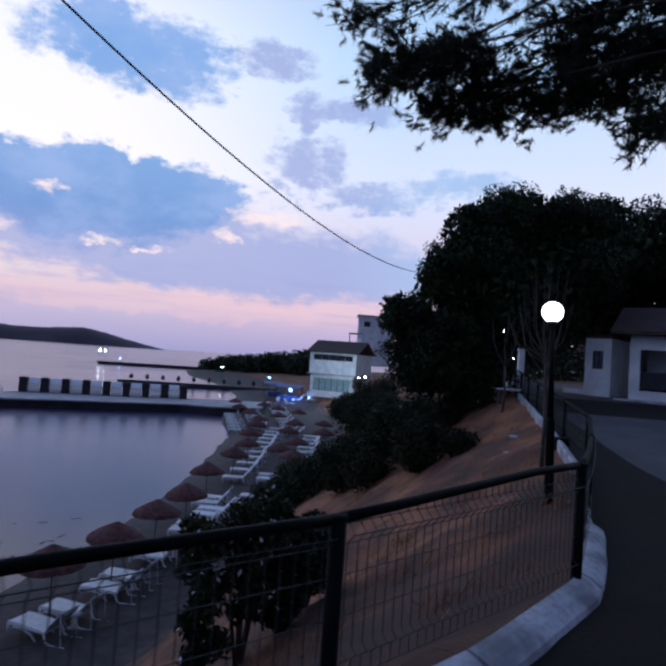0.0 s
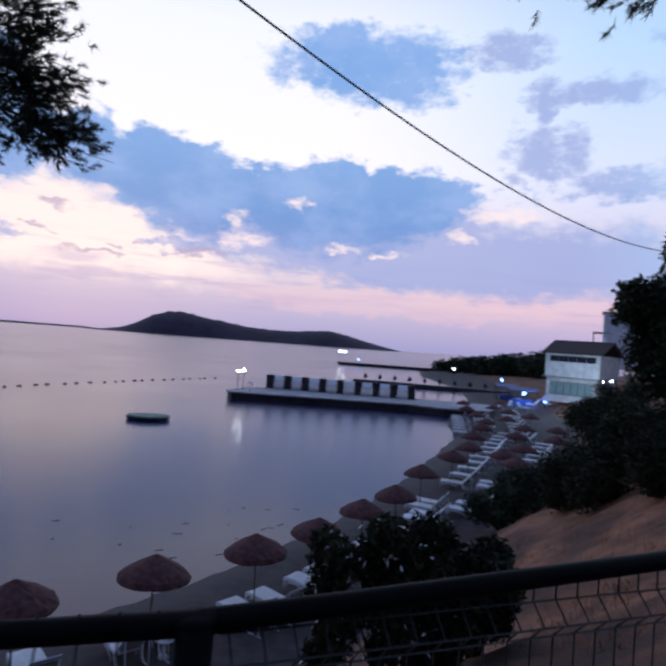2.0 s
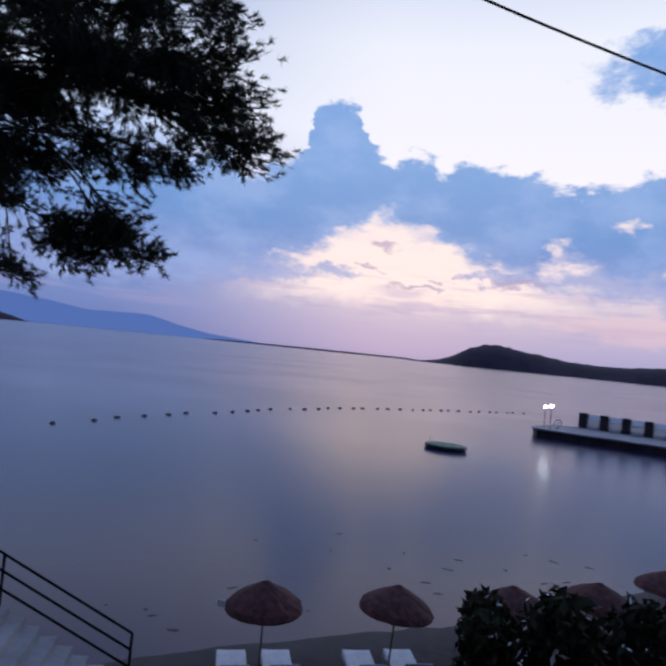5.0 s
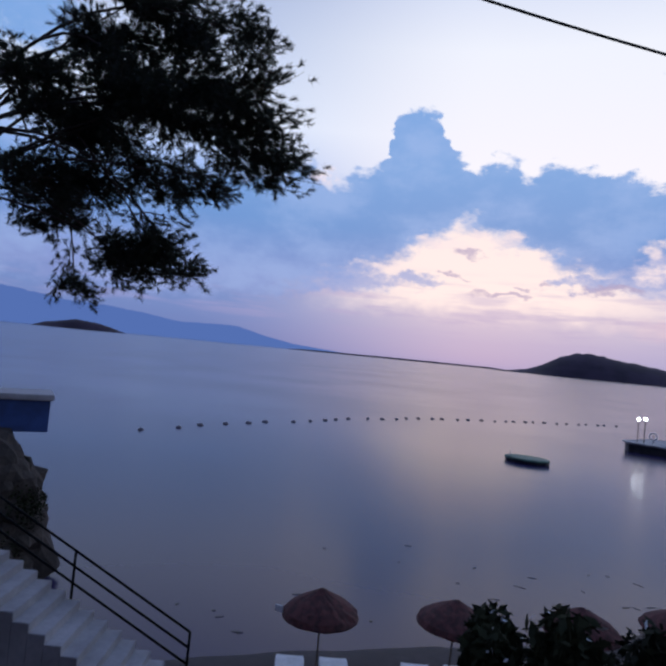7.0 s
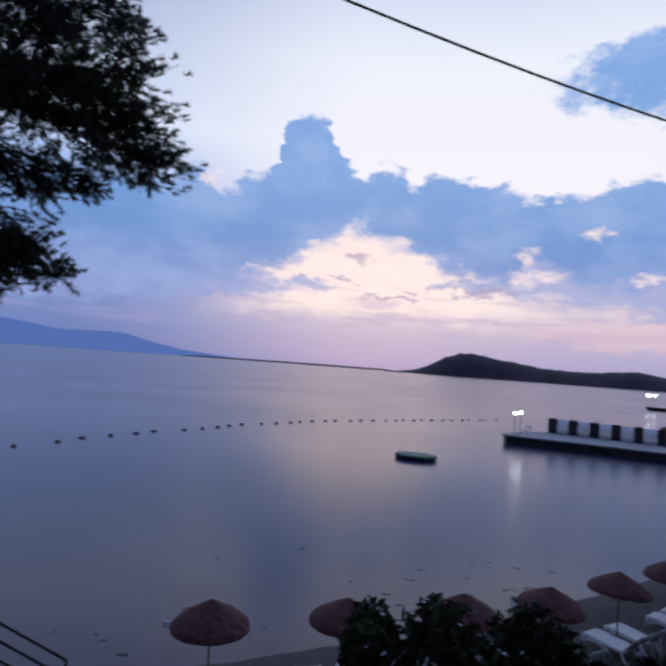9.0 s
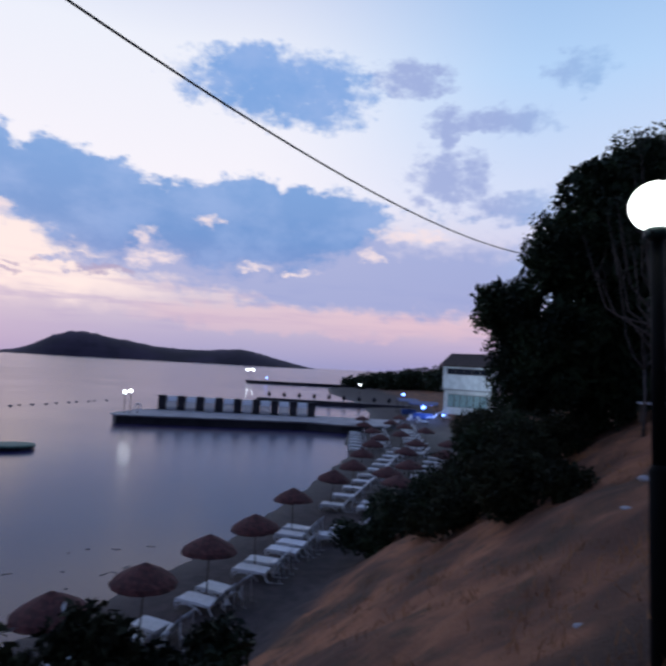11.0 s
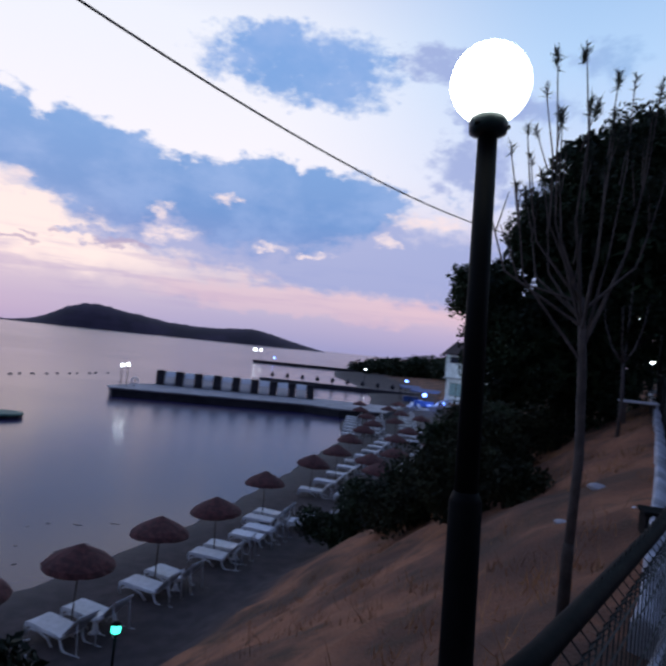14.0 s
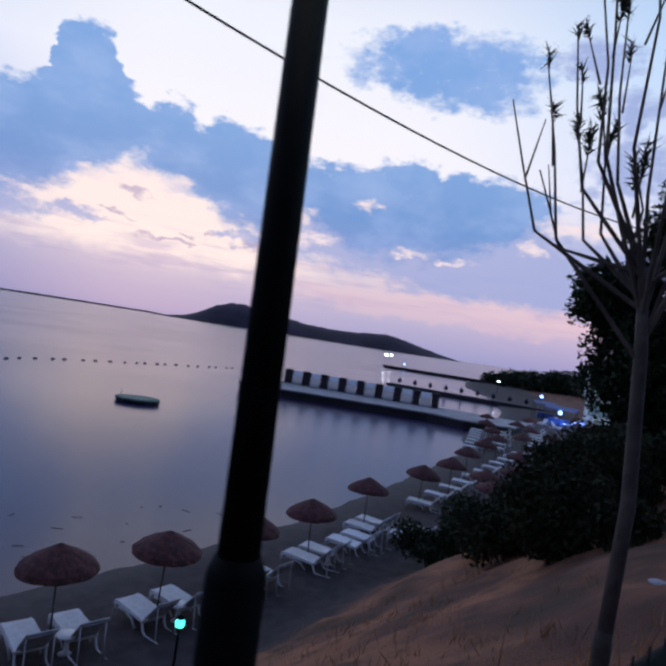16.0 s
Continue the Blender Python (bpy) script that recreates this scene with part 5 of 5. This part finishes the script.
def beach_house():
    root = empty("white_house", pose(2.3, 104.5, 2.4, 0, 0, -22), "two-storey white beach house with a dark gabled roof", "house")
    wall_box("lower_wall", 8.4, 8, 3.1, M_WHITE, root, 0.0, [(-3.6, 3.4, 0.9, 2.6)])
    wall_box("upper_wall", 8.9, 8.4, 2.9, M_WHITE, root, 3.25, [(-3.8, 3.9, 1.9, 2.7)])
    bm = bmesh.new()
    add_box(bm, 0, 0, 3.17, 9.3, 9.0, 0.16, None, 0.02)
    part("balcony_slab", bm, M_CONCRETE, root)
    bm = bmesh.new()
    add_box(bm, 0, -3.7, 1.75, 6.9, 0.04, 1.6)
    part("lit_glazing", bm, M_SHOPLIGHT_DIM, root, "softly lit terrace glazing")
    for k in range(6):
        window(root, -3.0 + 1.16 * k, -3.9, 1.75, 1.1, 1.65, M_GLASSLIT, "terrace window, room light painted into its pale pane")
    for k in range(5):
        window(root, -3.0 + 1.5 * k, -4.1, 5.5, 1.45, 0.78)
    gable_roof("roof", 9.2, 8.6, 1.7, 0.4, 6.3, M_ROOF, root)
    root.scale = (0.95, 0.95, 1.22)
    tube("chimney", [(3.2, 0.5, 6.8), (3.2, 0.5, 8.6)], 0.3, M_WHITE, root, sides=4)


M_SHOPLIGHT_DIM = glowing("lit_terrace", (0.42, 0.66, 0.72), 0.35)
# pale teal pane colour stands in for the lit room behind
M_GLASSLIT = material("painted_lit_glazing", (0.35, 0.5, 0.52), 0.2, vary=0.2, bump=0.0)
beach_house()
pole_light(6.3, 96.5, 4.2, 2.2, M_COOL, "bright cool lamp on the terrace", 0.17, "terrace_lamp")
pole_light(5.2, 97.0, 4.2, 2.0, M_COOL, "bright cool lamp on the terrace", 0.12, "terrace_lamp")


def back_house():
    root = empty("pale_house", pose(9.5, 134, 8.0), "pale house with a flat roof and pergola behind the trees", "house")
    wall_box("wall", 7.5, 6, 11.0, M_WHITE, root, 0.0, [(-2.6, -1.2, 8.6, 9.8), (0.6, 2.0, 8.6, 9.8)])
    window(root, -1.9, -2.9, 9.2, 1.35, 1.15)
    window(root, 1.3, -2.9, 9.2, 1.35, 1.15)
    bm = bmesh.new()
    add_box(bm, 0, 0, 11.1, 8.2, 6.7, 0.22, None, 0.03)
    part("roof_slab", bm, M_CONCRETE, root)
    bm = bmesh.new()
    add_box(bm, -4.2, -1, 7.0, 3.0, 4.0, 0.18, None, 0.02)
    for y in (-2.8, 0.8):
        add_box(bm, -5.5, y, 3.4, 0.15, 0.15, 7.0)
    part("pergola", bm, M_ROOF, root, "dark terrace pergola")


back_house()
# added fill light, away from the terrace lamps, brightens the house front
terrace = bpy.data.lights.new("house_fill", "POINT")
terrace.energy, terrace.color, terrace.shadow_soft_size = 1500.0, (0.55, 0.78, 1.0), 0.3
new("house_fill", terrace).location = (1.0, 90.0, 7.5)


def gatehouse():
    """The small white building at the roadside."""
    root = empty("gatehouse", pose(13.27, 26.76, float(road_z(26.0)), 0, 0, -44), "small whitewashed gatehouse with a little window", "building")
    hut = wall_box("hut_wall", 1.1, 2.6, 2.75, M_WHITE, root, -0.1, [(-0.24, 0.22, 1.4, 2.2)])
    hut.location = (-0.55, 1.3, 0)
    bm = bmesh.new()
    add_box(bm, -0.55, 1.35, 2.72, 1.24, 2.9, 0.1, None, 0.02)
    part("roof_slab", bm, M_ROOF, root)
    window(root, -0.56, 0.1, 1.7, 0.46, 0.8)
    bm = bmesh.new()
    add_box(bm, -1.6, 0.3, 0.12, 1.0, 0.25, 0.45, None, 0.03)
    part("low_wall", bm, M_WHITE, root)
    return root


gatehouse()


def roadside_house():
    root = empty("roadside_house", pose(18.2, 26.1, float(road_z(26)), 0, 0, -34), "whitewashed house with a dark veranda under the trees", "house")
    wall_box("wall", 7.4, 5, 3.0, M_WHITE, root, -0.2, [(-3.3, -0.9, 0.7, 2.4)])
    bm = bmesh.new()
    add_box(bm, -2.1, -2.3, 0.95, 2.35, 0.06, 0.7)
    part("veranda_panel", bm, M_WICKER, root, "dark veranda panel")
    bm = bmesh.new()
    add_box(bm, -2.1, -0.6, 1.55, 2.3, 0.1, 1.7)
    part("inner_wall", bm, M_WHITE, root)
    gable_roof("roof", 7.8, 5.2, 1.3, 0.5, 2.95, M_ROOF, root)
    bm = bmesh.new()
    add_box(bm, -0.2, -2.75, -0.02, 8.0, 0.5, 0.28, None, 0.03)
    part("plinth", bm, M_KERB, root)


roadside_house()

for x, y, h in [(15.2, 45.35, 1.65)]:
    foot_z = float(road_z(y)) - 0.1
    bm = bmesh.new()
    add_box(bm, x, y, foot_z + h / 2 + 0.4, 0.42, 0.42, h + 0.8, None, 0.03)
    add_box(bm, x, y, foot_z + h + 0.85, 0.54, 0.54, 0.1, None, 0.02)
    tagged(part("gate_pillar", bm, M_WHITE), "white gate pillar at the end of the road", "pillar")
pole_light(12.5, 41.9, 8.1, 1.6, M_COOL, "small bright lamp at the end of the road", 0.07, "road_lamp")
pole_light(14.1, 43.6, 8.1, 1.7, M_COOL, "small bright lamp at the end of the road", 0.06, "road_lamp")
pole_light(10.4, 31.5, 8.1, 3.2, M_COOL, "small bright lamp among the trees", 0.12, "tree_lamp")

bm = bmesh.new()
add_box(bm, 6.36, 13.95, 7.2, 0.3, 0.3, 0.42, None, 0.02)
add_box(bm, 6.36, 13.95, 7.43, 0.34, 0.34, 0.04, None, 0.01)
tagged(part("litter_bin", bm, M_IRON), "dark square litter bin outside the fence", "bin")
plank = empty("bench", pose(8.4, 24.9, float(land_z(8.4, 24.9)), 0, 0, 8), "pale plank bench on short posts outside the fence", "bench")
bm = bmesh.new()
add_box(bm, 0, 0, 0.46, 0.95, 0.3, 0.06, None, 0.012)
part("seat", bm, M_WHITE, plank)
for dx in (-0.36, 0.36):
    bm = bmesh.new()
    add_box(bm, dx, 0, 0.16, 0.09, 0.24, 0.54, None, 0.01)
    part("leg", bm, M_POLEWOOD, plank)
sapling = empty("sapling", pose(7.5, 22.4, float(land_z(7.5, 22.4))), "bare forked sapling on the bank beside the fence", "tree")
tube("trunk", [(0, 0, -0.2), (0.03, 0, 0.9), (0.0, 0, 1.75)], [0.05, 0.042, 0.034], M_PALEBARK, sapling, sides=7)
for dx, dy, h in ((-0.5, 0.1, 3.3), (0.42, 0.0, 3.1), (0.12, 0.3, 3.6), (-0.15, -0.25, 3.0)):
    tube("bough", [(0.0, 0, 1.7), (dx * 0.5, dy * 0.5, 2.05), (dx * 0.85, dy, 2.6), (dx, dy, h)], [0.026, 0.02, 0.014, 0.006], M_PALEBARK, sapling, sides=5)
hose = [(6.3, 14.7, 7.3), (6.2, 14.55, 7.18), (6.1, 14.5, 7.0), (6.0, 14.4, 6.92), (6.02, 14.2, 6.9), (6.12, 14.05, 6.93)]
tagged(tube("hose", hose, 0.022, M_PLASTIC, sides=8), "pale bent hose lying beside the bin", "hose")
for k, (x, y, r) in enumerate([(6.3, 17.0, 0.11), (5.7, 15.5, 0.07), (4.55, 11.6, 0.06)]):
    bm = bmesh.new()
    bmesh.ops.create_icosphere(bm, subdivisions=3, radius=r)
    for vert in bm.verts:
        vert.co *= 1 + 0.35 * noise.fractal(vert.co * 5 + Vector((k * 7, 0, 0)), 0.9, 2.0, 4)
        vert.co = Vector((vert.co.x * 1.3 + x, vert.co.y + y, vert.co.z * 0.55 + float(land_z(x, y)) + 0.04))
    tagged(part("stone", bm, M_CONCRETE), "pale loose stone on the dry bank", "stone", "loose stones")

# the beach bar area under blue light
for k, (x, y, w) in enumerate([(-7.0, 112, 5.0), (-1.5, 116, 4.0), (-11, 122, 4.0)]):
    root = empty("beach_awning", pose(x, y, beach_at(x, y), 0, 0, 8 * k), "blue canvas awning of the beach bar on dark posts", "awning", "beach awnings")
    bm = bmesh.new()
    add_box(bm, 0, 0, 2.7, w, 3.6, 0.1, Matrix.Rotation(radians(6), 4, "X"), 0.02)
    part("canvas", bm, M_BLUE, root)
    for dx in (-w / 2 + 0.1, w / 2 - 0.1):
        for dy in (-1.7, 1.7):
            tube("post", [(dx, dy, -0.2), (dx, dy, 2.7)], 0.05, M_IRON, root, sides=5)
    bm = bmesh.new()
    add_box(bm, 0, -1.2, 0.5, w * 0.7, 0.8, 1.0, None, 0.04)
    part("bar_counter", bm, M_BLUE, root)
pole_light(-6.2, 104.5, 0.7, 2.3, M_BLUELED, "blue lamp at the beach bar", 0.28, "bar_lamp")
pole_light(-12.5, 126, 0.7, 3.4, M_BLUELED, "blue lamp at the beach bar", 0.25, "bar_lamp")
pole_light(-2.8, 102.0, 0.9, 1.2, M_BLUELED, "blue lamp at the beach bar", 0.16, "bar_lamp")
pole_light(-33, 180, 0.7, 3.4, M_COOL, "white lamp on the far shore", 0.25, "shore_lamp")

bar = bpy.data.lights.new("bar_glow", "POINT")
bar.energy, bar.color, bar.shadow_soft_size = 500.0, (0.2, 0.35, 1.0), 0.4
new("bar_glow", bar).location = (-6.2, 108.0, 2.4)
for k in range(10):
    x, y = -10.0 + 1.25 * k, 101.0 + 5.0 * (k % 3) + 0.6 * k
    copy_thing(sunbed, pose(x, y, beach_at(x, y), 0, 0, 30 + 40 * (k % 4)))

# the wooded point in the distance
rng2 = np.random.default_rng(77)
cs, rs = [], []
for k in range(70):
    s = k / 69
    x, y = -57 + 62 * s + rng2.normal() * 3, 275 - 70 * s + rng2.normal() * 8
    r = 2.0 + 1.6 * rng2.random() + 2.2 * s
    cs.append((x, y, float(land_z(x, y)) + r * 0.8))
    rs.append(r)
v, f = leaf_cloud(rng2, cs, rs, 26000, 0.7, 0.9, 0.3)
woods = link_mesh("far_woods", v, f, M_LEAF)
tagged(woods, "dark trees along the wooded point", "woods", kind="stuff")
cs, rs = [], []
for k in range(46):
    x, y = 3 + 34 * rng2.random(), 66 + 70 * rng2.random()
    r = 2.5 + 2.0 * rng2.random()
    if y > 92 and x < 9:
        continue
    cs.append((x + 6, y, float(land_z(x + 6, y)) + r * 0.5))
    rs.append(r)
v, f = leaf_cloud(rng2, cs, rs, 26000, 0.3, 0.8, 0.3)
woods = link_mesh("hillside_woods", v, f, M_LEAF)
tagged(woods, "dark scrub and trees on the hillside", "woods", kind="stuff")

# ---------------------------------------------------------------- steps down to the beach
stairs = empty("stairs", pose(-9.55, 7.3, 0.62, 0, 0, -28.5), "pale concrete steps with a dark steel handrail leading to the beach", "stairs")
# local y runs down the flight
for k in range(16):
    bm = bmesh.new()
    top = 3.75 - 0.175 * k
    add_box(bm, 0.75, -2.6 + 0.31 * k, top / 2, 1.5, 0.325, top, None, 0.012)
    part("step", bm, M_CONCRETE, stairs)
line = [(-0.05, -2.7, 4.75), (-0.05, 2.35, 1.9)]
for h in (0.0, -0.32, -0.66):
    tube("handrail", [(a, b, c + h) for a, b, c in line], 0.026, M_IRON, stairs, sides=8)
for s in (0.08, 0.5, 1.0):
    x, y, z = (Vector(line[0]).lerp(Vector(line[1]), s))
    tube("rail_post", [(x, y, z - 1.15), (x, y, z)], 0.028, M_IRON, stairs, sides=8)

# the rocky corner with a blue cabin on top
for k, (x, y, z, r) in enumerate([(-18.8, 4.6, 1.2, 2.6), (-19.6, 3.0, 2.6, 2.6), (-18.2, 5.0, 3.2, 1.7), (-21, 4.6, 2.4, 2.4), (-17.0, 4.6, 0.6, 1.7), (-16.0, 3.0, 1.4, 2.0)]):
    bm = bmesh.new()
    bmesh.ops.create_icosphere(bm, subdivisions=4, radius=r)
    for vert in bm.verts:
        vert.co *= 1 + 0.3 * noise.fractal(vert.co * 0.7 + Vector((k * 9, 0, 0)), 0.8, 2.1, 6)
        vert.co += Vector((x, y, z))
    tagged(part("rock", bm, M_ROCK), "weathered brown shore rock", "rock", "shore rocks")
for k, (x, y, z, r) in enumerate([(-18.4, 5.6, 3.6, 0.9), (-17.6, 5.2, 2.2, 0.8), (-18.8, 4.4, 4.4, 0.8), (-17.2, 5.6, 1.4, 0.9), (-17.4, 6.0, 3.0, 0.8), (-16.6, 5.2, 1.9, 0.7), (-18.0, 6.2, 2.6, 0.9)]):
    rngs = np.random.default_rng(90 + k)
    v, f = leaf_cloud(rngs, [(x, y, z), (x + 0.4, y + 0.3, z - 0.3), (x, y + 0.5, z + 0.2)], [r, r * 0.6, r * 0.5], 2600, 0.06, 0.8, 0.2)
    tagged(link_mesh("rock_shrub", v, f, M_SHRUB), "dusty shrub clinging to the rock", "shrub", "rock shrubs")
cabin = empty("blue_cabin", pose(-19.3, 5.0, 4.95), "blue painted cabin with a pale flat roof on the rocks", "cabin")
bm = bmesh.new()
add_box(bm, 0, 0, 0.5, 1.6, 3.9, 1.05, None, 0.02)
part("wall", bm, M_BLUE, cabin)
bm = bmesh.new()
add_box(bm, 0, 0, 1.14, 1.8, 4.1, 0.2, None, 0.03)
part("roof", bm, M_CONCRETE, cabin)

# weed drifting in the shallows
rng4 = np.random.default_rng(17)
pieces = []
for k in range(26):
    y = 7 + 24 * rng4.random()
    x = float(np.interp(y, SHORE_Y, SHORE_X)) - 1.2 - 9 * rng4.random() ** 1.5
    long, wide = 0.06 + 0.22 * rng4.random(), 0.02 + 0.03 * rng4.random()
    a = radians(60 + 30 * rng4.normal())
    ring = []
    for i in range(10):
        b = 2 * math.pi * i / 10
        u, w = long * math.cos(b) * (0.8 + 0.4 * rng4.random()), wide * math.sin(b) * (0.6 + 0.8 * rng4.random())
        ring.append((x + u * math.cos(a) - w * math.sin(a), y + u * math.sin(a) + w * math.cos(a), 0.012))
    low = [(px, py, -0.05) for px, py, _ in ring]
    faces = [tuple(range(10))] + [(i, i + 10, (i + 1) % 10 + 10, (i + 1) % 10) for i in range(10)]
    pieces.append((ring + low, faces))
v, f = merge(pieces)
tagged(link_mesh("drifting_weed", v, f, M_DARKSTONE), "dark strands of weed drifting in the shallows", "seaweed", kind="stuff")
